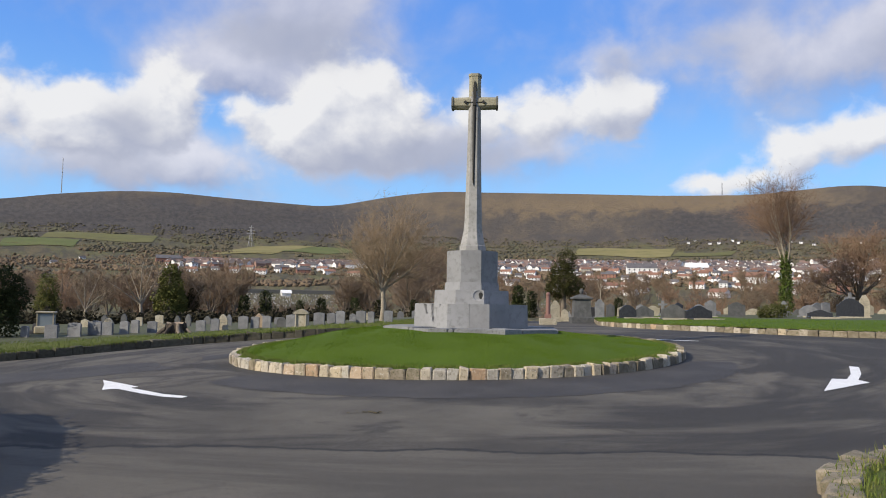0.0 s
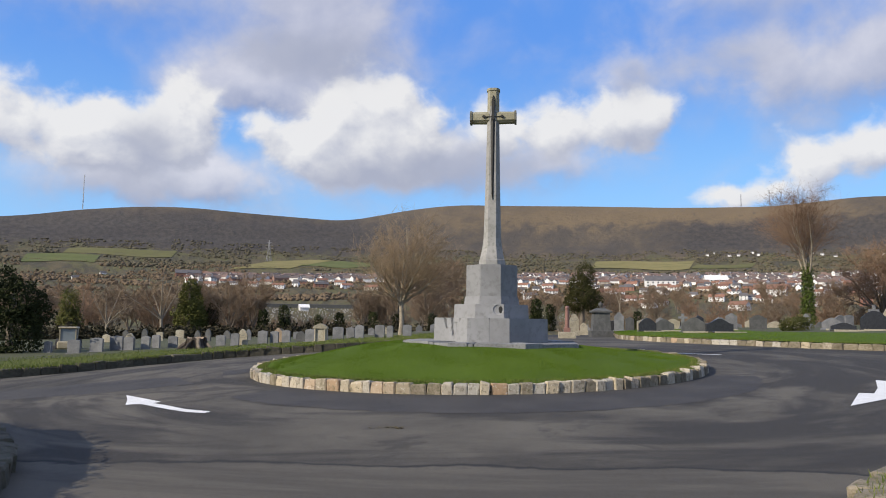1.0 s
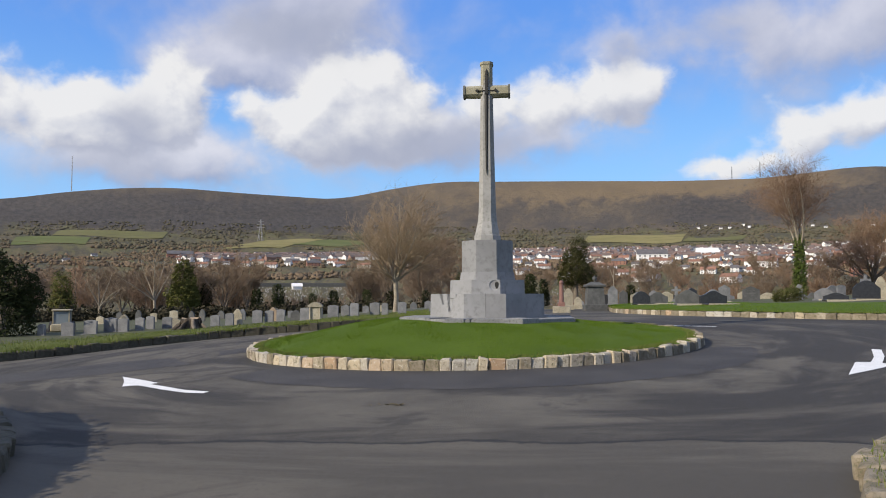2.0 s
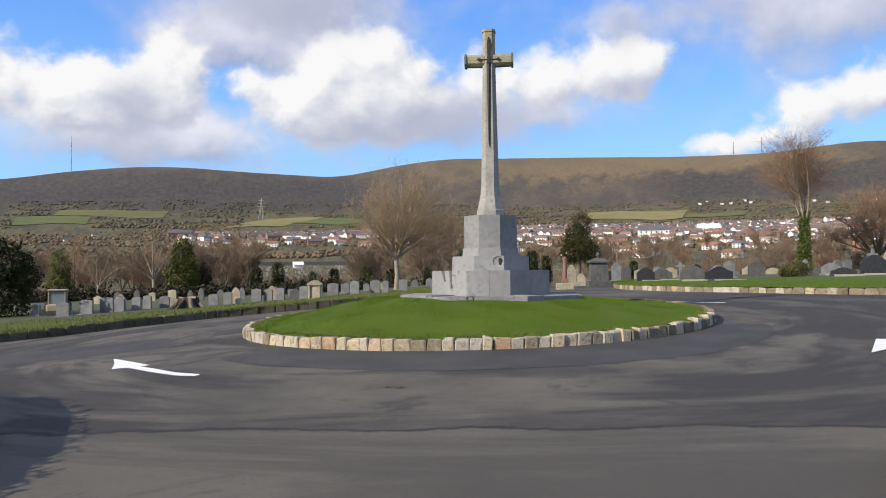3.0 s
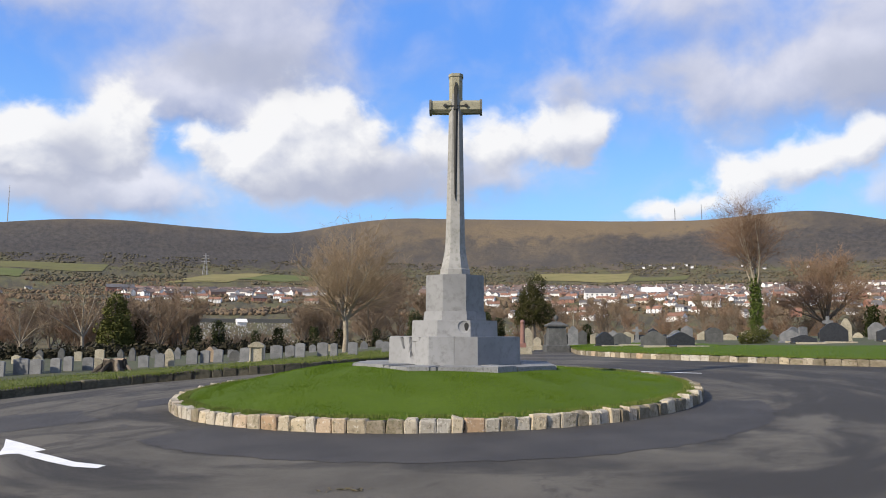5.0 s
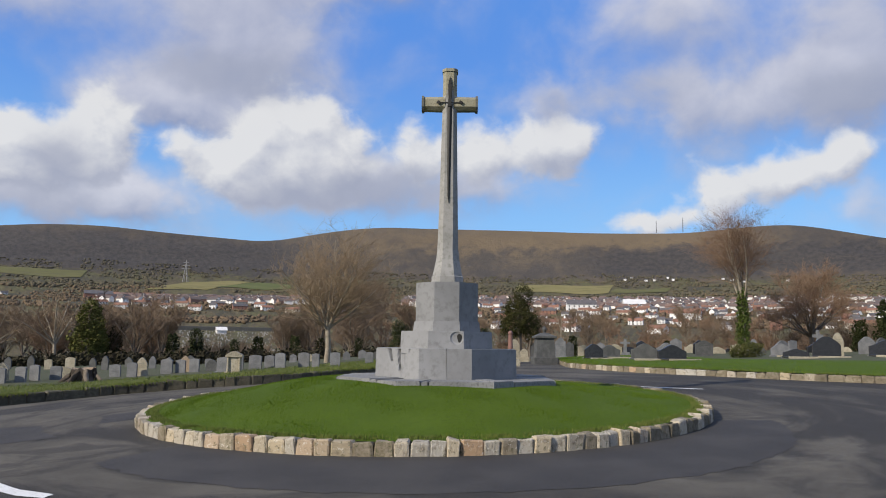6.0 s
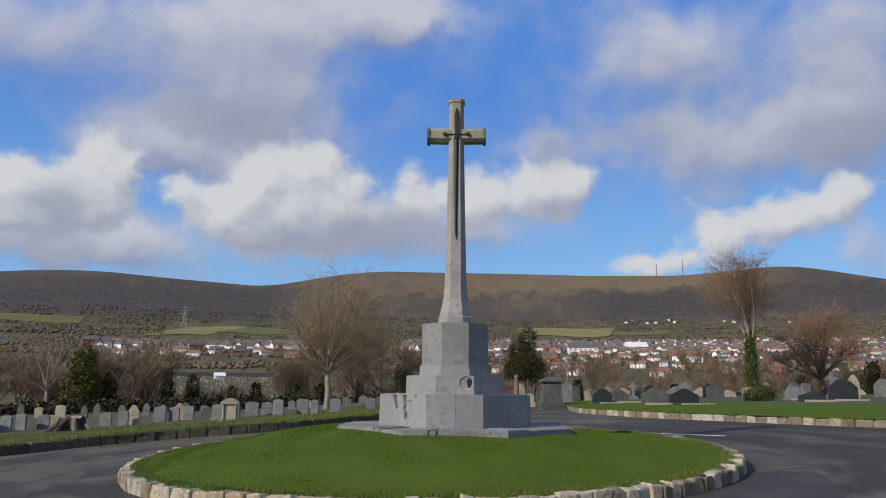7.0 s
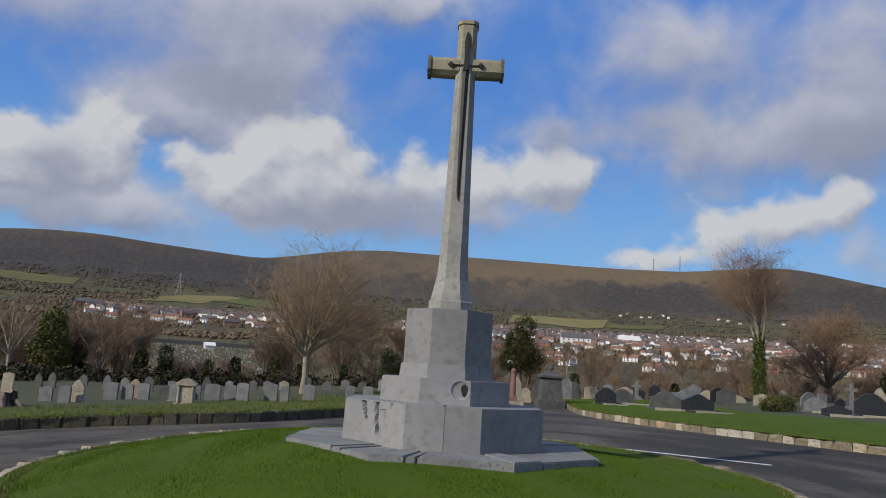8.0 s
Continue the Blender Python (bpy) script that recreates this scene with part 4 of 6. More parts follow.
def limb(rng, start, way, length, r0, r1, bend, up, steps):
    pts, rads, p, d = [start.copy()], [r0], start.copy(), way.normalized()
    for i in range(steps):
        d = (d + Vector((rng.gauss(0, bend), rng.gauss(0, bend), rng.gauss(0, bend) + up))).normalized()
        p = p + d * length / steps
        pts.append(p.copy())
        rads.append(r0 + (r1 - r0) * (i + 1) / steps)
    return pts, rads


def bare_tree(name, height, spread, seed, label, trunk_mat, twig_mat, fork=.22, stems=6, counts=(8, 9, 5), trunk_r=.16, twig_r=.006, up=.10, bushy=1.0, wide=.75, lift=.03, bare=.15):
    """A leafless broadleaf tree: trunk, rising limbs, branches and fine twigs."""
    rng = random.Random(seed)
    tree = empty(name)
    tv, tf, cv, cf = [], [], [], []
    top = Vector((rng.uniform(-.1, .1), rng.uniform(-.1, .1), height * fork))
    pts = [Vector((0, 0, -.15)), Vector((0, 0, .12)), top * .5 + Vector((.05, 0, 0)), top]
    add_tube(tv, tf, pts, [trunk_r * 1.5, trunk_r * 1.1, trunk_r * .92, trunk_r * .85], 10)
    n1, n2, n3 = counts
    for i in range(stems):
        a = i * math.tau / stems + rng.uniform(-.3, .3)
        tilt = rng.uniform(.4, 1.0) * wide if i % 3 else rng.uniform(.05, .25)
        way = Vector((math.cos(a) * tilt * spread, math.sin(a) * tilt * spread, 1.0))
        L = height * (1 - fork) * rng.uniform(.75, 1.0) * (1.0 if tilt < .4 else .85)
        lp, lr = limb(rng, top - Vector((0, 0, rng.uniform(0, .12) * height * fork)), way, L, trunk_r * rng.uniform(.42, .6), .012, .09, lift, 9)
        add_tube(tv, tf, lp, lr, 6)
        for j in range(n1):
            s = rng.uniform(bare, .98)
            k0 = min(int(s * 9), 8)
            p = lp[k0].lerp(lp[k0 + 1], s * 9 - k0)
            b = rng.uniform(0, math.tau)
            out = (lp[k0 + 1] - lp[k0]).normalized() * .8 + Vector((math.cos(b), math.sin(b), rng.uniform(-.1, .4))) * .8 * spread
            bl = L * bushy * rng.uniform(.22, .42) * (1.15 - s * .6)
            bp, br = limb(rng, p, out, bl, lr[k0] * .45 + .004, .006, .16, up, 5)
            add_tube(cv, cf, bp, br, 4)
            for m in range(n2):
                s2 = rng.uniform(.2, 1)
                k1 = min(int(s2 * 5), 4)
                q = bp[k1].lerp(bp[k1 + 1], s2 * 5 - k1)
                c = rng.uniform(0, math.tau)
                o2 = (bp[k1 + 1] - bp[k1]).normalized() * .7 + Vector((math.cos(c), math.sin(c), rng.uniform(-.2, .6))) * .7
                tl = bl * rng.uniform(.25, .5)
                tp, tr = limb(rng, q, o2, tl, twig_r * 1.3, twig_r * .7, .2, up, 3)
                add_tube(cv, cf, tp, tr, 3)
                for _ in range(n3):
                    q2 = tp[rng.randint(1, 3)]
                    o3 = (tp[-1] - tp[0]).normalized() + Vector((rng.gauss(0, .7), rng.gauss(0, .7), rng.gauss(.2, .6)))
                    wp, wr = limb(rng, q2, o3, tl * rng.uniform(.3, .6), twig_r * .8, twig_r * .45, .15, up, 1)
                    add_tube(cv, cf, wp, wr, 3)
    mesh_object("trunk", tv, tf, trunk_mat, tree, True)
    mesh_object("crown", cv, cf, twig_mat, tree)
    return tagged(tree, label, "tree")


def leaf_cloud(rng, centre, size, count, leaf, verts, faces):
    """Small leaves on an uneven ellipsoid, thicker towards its skin."""
    off = Vector((rng.uniform(0, 50), rng.uniform(0, 50), rng.uniform(0, 50)))
    for _ in range(count):
        d = Vector((rng.gauss(0, 1), rng.gauss(0, 1), rng.gauss(0, 1))).normalized()
        k2 = (.62 + .38 * rng.random() ** .5) * (1 + .55 * noise.noise(d * 2.1 + off) + .25 * noise.noise(d * 5 + off))
        p = centre + Vector((d.x * size[0], d.y * size[1], d.z * size[2])) * k2
        u = Vector((rng.gauss(0, 1), rng.gauss(0, 1), rng.gauss(0, 1))).normalized()
        w = u.orthogonal().normalized()
        s = leaf * rng.uniform(.6, 1.4)
        b = len(verts)
        verts += [p - u * s, p + w * s * .55, p + u * s, p - w * s * .55]
        faces.append((b, b + 1, b + 2, b + 3))


def evergreen(name, blobs, trunk_h, trunk_r, count, leaf, seed, label, mat, category="tree"):
    """A dense evergreen: a stem with limbs and leaves gathered round several masses."""
    rng = random.Random(seed)
    tree = empty(name)
    tv, tf, cv, cf = [], [], [], []
    add_tube(tv, tf, [Vector((0, 0, -.1)), Vector((0, 0, trunk_h * .5)), Vector((.03, 0, trunk_h))], [trunk_r * 1.2, trunk_r, trunk_r * .6], 8)
    vol = sum(sx * sy + sx * sz for _, _, _, sx, sy, sz in blobs)
    for x, y, z, sx, sy, sz in blobs:
        c = Vector((x, y, z))
        add_tube(tv, tf, [Vector((0, 0, trunk_h * .6)), Vector((x * .5, y * .5, (trunk_h * .6 + z) / 2)), c], [trunk_r * .5, trunk_r * .35, trunk_r * .15], 5)
        leaf_cloud(rng, c, (sx, sy, sz), int(count * (sx * sy + sx * sz) / vol), leaf, cv, cf)
    mesh_object("trunk", tv, tf, M["bark"], tree, True)
    mesh_object("crown", cv, cf, mat, tree)
    return tagged(tree, label, category)


def put(ob, x, y, z=None, turn=0.0, scale=1.0):
    """Set a thing down at (x, y) on the ground."""
    ob.matrix_basis = pose(x, y, land_z(x, y) if z is None else z, 0, 0, turn) @ Matrix.Scale(scale, 4)
    return ob


def again(ob, x, y, z=None, turn=0.0, scale=1.0):
    c = copy_thing(ob, pose(0, 0, 0))
    return put(c, x, y, z, turn, scale)


# the tall pale tree behind the graves
put(bare_tree("bare_tree", 6.5, 1.15, 29, "leafless grey-barked tree with many rising stems", M["bark_pale"], M["twig_tan"], .28, 12, (16, 11, 4), .135, .0044, .02, 1.85, .80, .0, .04), -6.1, 21.2, .35)

# ivy-clad tree on the right
ivy_tree = bare_tree("bare_tree", 12.2, 1.5, 33, "tall leafless tree, its lower trunk thick with ivy", M["bark_pale"], M["twig_red"], .38, 9, (18, 12, 5), .19, .0058, -.01, 2.0, .32, .015, .36)
iv, iff = [], []
rng = random.Random(5)
for i in range(9):
    leaf_cloud(rng, Vector((rng.uniform(-.10, .10), rng.uniform(-.1, .1), .4 + i * .60)), (.66 - .02 * i, .66 - .02 * i, .78), 520, .09, iv, iff)
tagged(mesh_object("ivy", iv, iff, M["ivy"], ivy_tree), "thick green ivy round the trunk")
put(ivy_tree, 24.2, 48.5, 1.1, 0, .9)

oak = bare_tree("bare_tree", 7.2, 1.7, 41, "spreading leafless tree with russet twigs", M["bark"], M["twig_red"], .20, 15, (15, 13, 5), .20, .0068, .03, 1.7, 1.15, .03, .42)
put(oak, 33.7, 57.0, 1.0, 0, 1.15)

# two pale-limbed trees in front of the belt
pale_tree = bare_tree("bare_tree", 6.2, 1.25, 58, "leafless tree with pale crooked limbs behind the graves", M["bark_pale"], M["twig_tan"], .32, 7, (7, 7, 4), .13, .007, .04, 1.2, 1.1, .0)
put(pale_tree, CENTRE[0] - 60 * math.sin(radians(27.3)), CENTRE[1] + 60 * math.cos(radians(27.3)))
again(pale_tree, CENTRE[0] - 58 * math.sin(radians(31)), CENTRE[1] + 58 * math.cos(radians(31)), None, 120, .72)

# the shrubby bare trees behind the graves
kinds = [bare_tree("bare_tree", 6.0, 1.0, 51, "leafless brown tree behind the gravestones", M["bark"], M["twig"], .18, 8, (9, 9, 5), .12, .011, .06, 1.25, .9),
         bare_tree("bare_tree", 6.5, .85, 52, "leafless brown tree behind the gravestones", M["bark"], M["twig"], .25, 7, (10, 9, 5), .13, .011, .06, 1.25, .8),
         bare_tree("bare_tree", 5.2, 1.15, 53, "leafless russet tree behind the gravestones", M["bark"], M["twig_red"], .15, 8, (9, 9, 5), .10, .011, .05, 1.25, .95)]
for ob in kinds:
    tagged(ob, group="bare trees behind the graves")


def at(az, r):
    """A spot by azimuth (degrees) and distance from the place's centre."""
    return CENTRE[0] + r * math.sin(radians(az)), CENTRE[1] + r * math.cos(radians(az))


rng = random.Random(61)
first = set()
belt = [(az + rng.uniform(-.8, .8), rng.uniform(62, 120)) for az in np.arange(-38, -10, .7)]
belt += [(az + rng.uniform(-.6, .6), rng.uniform(105, 190)) for az in np.arange(-25, -6, 1.3)]
belt += [(az + rng.uniform(-.5, .5), rng.uniform(62, 95)) for az in (-12, -9.5, -7.6, -5.5, -4.2, -1.2, -2.6)]
belt += [(az + rng.uniform(-.8, .8), rng.uniform(110, 200)) for az in np.arange(-3, 34, 1.3)]
belt += [(az + rng.uniform(-.8, .8), rng.uniform(205, 330)) for az in np.arange(-40, -21, .8)]
belt += [(az + rng.uniform(-.8, .8), rng.uniform(210, 450)) for az in np.arange(-8, 34, .6)]
belt += [(az + rng.uniform(-.4, .4), rng.uniform(72, 125)) for az in np.arange(2.5, 33, .85)]
belt = [(a, r) for a, r in belt if not (-19.5 < a < -13.5 and r > 100)]
belt += [(az, rng.uniform(105, 150)) for az in np.arange(-19.4, -13.4, .9)]
for i, (az0, r) in enumerate(belt):
    kind = rng.choice(kinds)
    x, y = at(az0, r)
    sc = rng.uniform(.85, 1.2) if az0 < -3 else rng.uniform(.6, .95)
    if az0 < -20.5:
        sc *= 1.02
    if -20.5 < az0 < -13:
        sc *= .58 if r < 104 else .5
    if -10.5 < az0 < -6:
        sc *= 1.45
    if r > 104 and az0 < -3:
        sc *= 1.15
    if r > 203:
        sc *= 1.1 if az0 < -8 else 2.3
    if kind not in first:
        first.add(kind)
        put(kind, x, y, None, rng.uniform(0, 360), sc)
    else:
        again(kind, x, y, None, rng.uniform(0, 360), sc)

# evergreens
yew = evergreen("yew_tree", [(0, 0, 2.6, 1.25, 1.2, 1.3), (-.55, 0, 1.9, .95, .9, .8), (.75, .1, 2.0, .85, .9, .9), (.35, 0, 4.3, .75, .7, .8), (-.2, 0, 3.4, .9, .9, .8)], 4.0, .18, 15000, .052, 71, "dark green yew with an uneven top", M["evergreen"])
put(yew, 4.6, 38.5, .9, 0, .95)
shrub = evergreen("evergreen_shrub", [(0, 0, .55, .95, .8, .55), (.5, .1, .75, .6, .6, .4), (-.6, 0, .4, .5, .5, .4)], .5, .06, 3800, .055, 72, "rounded olive evergreen shrub on the grass verge", M["olive_leaf"], "shrub")
put(shrub, 15.15, 24.0, .92, 0, .78)
conifer = evergreen("conifer", [(0, 0, 1.6, 1.9, 1.9, 1.7), (.3, 0, 3.6, 1.6, 1.6, 1.4), (-.6, 0, 4.6, 1.0, 1.0, 1.2), (1.5, 0, 2.6, 1.0, 1.0, .9)], 4.6, .2, 8000, .10, 73, "dark bushy conifer near the verge", M["conifer"])
put(conifer, -19.6, 8.6, None, 20, .62)
thuja = evergreen("evergreen_tree", [(0, 0, 1.8, 1.2, 1.2, 1.6), (.1, 0, 3.6, .9, .9, 1.5), (.6, .2, 2.4, .7, .7, 1.0)], 4, .15, 6000, .09, 74, "yellowish green bushy evergreen", M["olive_leaf"])
put(thuja, *at(-25.4, 64), None, 0, 1.05)
again(conifer, *at(-24.0, 66), None, 200, .62)
again(thuja, *at(-33.4, 64), None, 100, .85)
again(conifer, *at(-3.9, 50), None, 60, .42)
cypress = evergreen("cypress", [(0, 0, .9, .55, .55, .9), (0, 0, 1.9, .45, .45, .9)], 2.2, .09, 2600, .07, 75, "small dark upright cypress", M["conifer"])
put(cypress, *at(-20.0, 62), None, 0, 1.0)
again(cypress, *at(-18.4, 58), None, 50, 1.05)
for az0, r, s in ((-15.8, 60, .8), (-14.2, 64, .95), (-11.6, 62, .9), (-9.8, 66, .9), (-7.0, 60, .7), (1.2, 58, 1.0), (2.2, 60, .9), (8.6, 70, .9), (27.3, 66, 1.15), (28.9, 62, 1.5), (15.2, 75, .8), (12.2, 80, .7)):
    again(cypress, *at(az0, r), None, r * 31, s)
def undergrowth():
    """Dark brambles and low evergreens below the tree belt; their colour stands in for its deep shade."""
    rng2, v, f = random.Random(77), [], []
    for _ in range(120):
        x, y = at(rng2.uniform(-37, -4), rng2.uniform(53, 62))
        h = rng2.uniform(.35, .8)
        leaf_cloud(rng2, Vector((x, y, land_z(x, y) + h * .7)), (rng2.uniform(.8, 1.6), .8, h), 170, .13, v, f)
    return tagged(mesh_object("undergrowth", v, f, M["undergrowth"]), "brambles and low bushes behind the graves, coloured dark for tree shade", "bushes", kind="stuff")


undergrowth()
# the hedge, out of view beside the camera, added to cast the shade over the near corner
def hedge(knots, height, half):
    """A clipped evergreen hedge: a dense inner body under a skin of small leaves."""
    rng2, h = random.Random(76), empty("hedge")
    pts = curve_points(knots, .4)
    prof = [(-1, -.1), (-1.05, .35), (-.95, .8), (-.6, .97), (0, 1.0), (.6, .97), (.95, .8), (1.05, .35), (1, -.1)]
    verts, faces, lv, lf, m = [], [], [], [], len(prof)
    for i, p in enumerate(pts):
        t = (pts[min(i + 1, len(pts) - 1)] - pts[max(i - 1, 0)]).normalized()
        n = Vector((-t.y, t.x))
        for u, v in prof:
            q = Vector((p.x + n.x * u * half, p.y + n.y * u * half, ground_z(p.x, p.y) + .2 + v * height))
            q += Vector((n.x, n.y, .8)) * .16 * noise.noise(q * 1.7)
            verts.append(q)
            if v > 0:
                leaf_cloud(rng2, q, (.16, .16, .12), 46, .035, lv, lf)
        if i:
            a = (i - 1) * m
            faces += [(a + j, a + j + 1, a + j + 1 + m, a + j + m) for j in range(m - 1)]
    k2 = (len(pts) - 1) * m
    faces += [tuple(range(m)), tuple(range(k2 + m - 1, k2 - 1, -1))]
    # solid dark core, added so that the cast shadow has no gaps
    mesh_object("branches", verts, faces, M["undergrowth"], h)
    mesh_object("leaves", lv, lf, M["evergreen"], h)
    return tagged(h, "clipped dark evergreen hedge behind the corner kerb", "hedge")


hedge([(-16, -8.6), (-12, -9.7), (-9.4, -10.6), (-7.9, -11.7), (-6.8, -13.1), (-6.2, -14.4), (-6.0, -16), (-5.9, -20)], 1.95, .55)


# ---- graves ----
def arc(x0, x1, z, rise, n=7):
    return [(x0 + (x1 - x0) * i / n, z + rise * math.sin(math.pi * i / n)) for i in range(n + 1)]


def headstone(x, y, w, h, style, mat, label, turn=0.0, lean=0.0, depth=.10, z=None, lettered=True):
    """A headstone on a low base; style: how its top is shaped."""
    st = empty("headstone")
    a = w / 2
    if style == "curved":
        top = arc(a, -a, h * .93, h * .07)
    elif style == "round":
        top = arc(a, -a, h * .68, h * .32, 9)
    elif style == "shoulder":
        top = [(a, h * .80), (a * .72, h * .83)] + arc(a * .72, -a * .72, h * .83, h * .17) + [(-a, h * .80)]
    elif style == "peak":
        top = [(a, h * .82), (0, h), (-a, h * .82)]
    else:
        top = [(a, h), (-a, h)]
    bm = bmesh.new()
    slab(bm, [(-a, .02), (a, .02)] + top, -depth / 2, depth / 2, .008)
    part("slab", bm, mat, st)
    bm = bmesh.new()
    box(bm, -a - .07, -depth / 2 - .06, -.25, a + .07, depth / 2 + .06, .07, .012)
    part("base", bm, mat, st)
    if lettered:
        bm = bmesh.new()
        rng2 = random.Random(int(x * 31 + y * 17))
        for i in range(3):
            z0, hw = h * (.72 - i * .09), a * rng2.uniform(.35, .6)
            box(bm, -hw, -depth / 2 - .003, z0, hw, -depth / 2 + .002, z0 + h * .012)
        part("inscription", bm, M["engraving"], st, "unreadable lines of lettering")
    zz = ground_z(x, y) + .2 if z is None else z
    st.matrix_basis = pose(x, y, zz, lean, 0, turn)
    return tagged(st, label, "headstone")


GREY = "upright grey headstone with a gently curved top"
rowset = [(-18.0, 8.7, .30, .55), (-16.7, 8.4, .46, .60), (-16.5, 9.6, .50, .62), (-16.1, 10.4, .52, .66), (-15.5, 10.3, .40, .60), (-15.0, 10.7, .36, .60), (-15.0, 11.6, .34, .62), (-14.5, 12.1, .38, .62),
          (-12.8, 13.2, .38, .58), (-11.9, 12.6, .34, .62), (-11.6, 15.2, .44, .66), (-11.1, 15.4, .38, .60), (-10.5, 15.3, .38, .60), (-9.1, 14.6, .47, .58), (-8.6, 14.9, .40, .62),
          (-7.4, 13.0, .44, .66), (-7.0, 13.6, .36, .60), (-6.5, 13.2, .36, .66), (-5.7, 13.7, .40, .62), (-5.15, 13.2, .26, .56), (-4.6, 14.4, .36, .56), (-3.5, 16.6, .32, .58), (-2.9, 17.2, .34, .55)]
for i, (x, y, w, h) in enumerate(rowset):
    tagged(headstone(x, y, w * 1.08, h * (.98 + .12 * ((i * 29) % 7) / 6), "curved", M["grave_grey"], GREY, (i * 37) % 13 - 6, (i * 53) % 5 - 2), group="grey headstones in the row")
headstone(-14.9, 13.4, .85, .55, "round", M["grave_cream"], "wide low cream headstone with a rounded top", 8)
headstone(-11.7, 13.0, .42, .80, "round", M["grave_cream"], "tall narrow cream headstone with a rounded top", 4)
headstone(-11.3, 16.5, .40, .78, "shoulder", M["wood_cut"], "brown weathered headstone with shoulders", 0)
headstone(-10.1, 16.3, .48, .56, "round", M["grave_dark"], "dark grey headstone with a rounded top", 3)
headstone(-16.2, 11.6, .46, .78, "round", M["grave_cream"], "cream headstone behind the grey row", 3)


def cream_monument(x, y):
    g = empty("headstone")
    bm = bmesh.new()
    box(bm, -.33, -.16, -.2, .33, .16, .10, .015)
    part("base", bm, M["grave_cream"], g)
    bm = bmesh.new()
    slab(bm, [(-.25, .1), (.25, .1), (.25, .62), (-.25, .62)], -.10, .10, .01)
    part("slab", bm, M["grave_cream"], g)
    for s in (-1, 1):
        bm = bmesh.new()
        bmesh.ops.create_cone(bm, cap_ends=True, segments=10, radius1=.04, radius2=.034, depth=.5, matrix=Matrix.Translation((s * .21, -.13, .36)))
        part("pilaster", bm, M["grave_cream"], g)
    bm = bmesh.new()
    slab(bm, [(-.31, .62), (.31, .62), (.31, .70)] + arc(.27, -.27, .72, .12) + [(-.31, .70)], -.16, .14, .01)
    part("pediment", bm, M["grave_cream"], g)
    g.matrix_basis = pose(x, y, ground_z(x, y) + .2, 0, 0, 6)
    return tagged(g, "cream classical headstone with pilasters and a curved pediment", "headstone")


cream_monument(-7.9, 12.0)

# a second, scattered row seen between the first stones
rng = random.Random(81)
for i in range(24):
    az0 = -31 + i * 1.22 + rng.uniform(-.3, .3)
    x, y = at(az0, rng.uniform(41, 50))
    style = rng.choice(["curved", "round", "shoulder", "peak"])
    mat, lab = rng.choice([(M["grave_grey"], "grey headstone in the second row of graves"), (M["grave_dark"], "dark weathered headstone in the second row of graves"), (M["grave_dark"], "dark weathered headstone in the second row of graves"), (M["grave_cream"], "pale headstone in the second row of graves")])
    tagged(headstone(x, y, rng.uniform(.35, .5), rng.uniform(.5, .85), style, mat, lab, rng.uniform(-12, 12), rng.uniform(-4, 4), lettered=False), group="headstones in the second row")


M["stump_bark"] = material("dark_rotten_bark", blotched((0.045, 0.034, 0.024), (0.085, 0.066, 0.046), (0.025, 0.02, 0.015), 3.0, 20.0), rough=0.95, bump=0.9)


def stump():
    rng2 = random.Random(91)
    s = empty("tree_stump")
    n, verts, faces = 22, [], []
    prof = [(-.1, .95), (.06, .72), (.22, .52), (.42, .50), (.50, .46)]
    for z, r in prof:
        for j in range(n):
            a = j * math.tau / n
            flare = 1 + (.35 if z < .2 else .12) * math.sin(a * 5 + .6) * (1.2 - z)
            verts.append((math.cos(a) * r * flare, math.sin(a) * r * flare * .8, z + (.05 * rng2.uniform(-1, 1) if z > .4 else 0)))
    for i in range(len(prof) - 1):
        for j in range(n):
            a, b = i * n + j, i * n + (j + 1) % n
            faces.append((a, b, b + n, a + n))
    mesh_object("bole", verts, faces, M["stump_bark"], s)
    b = (len(prof) - 1) * n
    mesh_object("cut_face", [v for v in verts[b:]] + [(0, 0, .47)], [(j, (j + 1) % n, n) for j in range(n)], M["wood_cut"], s)
    for a in (-2.6, -2.0, -1.2, -.4):
        v2, f2 = [], []
        d = Vector((math.cos(a), math.sin(a) * .9, 0))
        add_tube(v2, f2, [d * .42 + Vector((0, 0, .42)), d * .62 + Vector((0, 0, .22)), d * .95 + Vector((0, 0, .02)), d * 1.15 + Vector((0, 0, -.08))], [.10, .11, .08, .04], 7)
        mesh_object("root", v2, f2, M["stump_bark"] if a < -1.5 else M["bark"], s, True)
    s.matrix_basis = pose(-12.75, 10.6, ground_z(-12.75, 10.6) + .2, 0, 0, 15) @ Matrix.Diagonal((.82, .82, 1.05, 1))
    return tagged(s, "old cut tree stump with spreading roots on the verge", "tree stump")


stump()


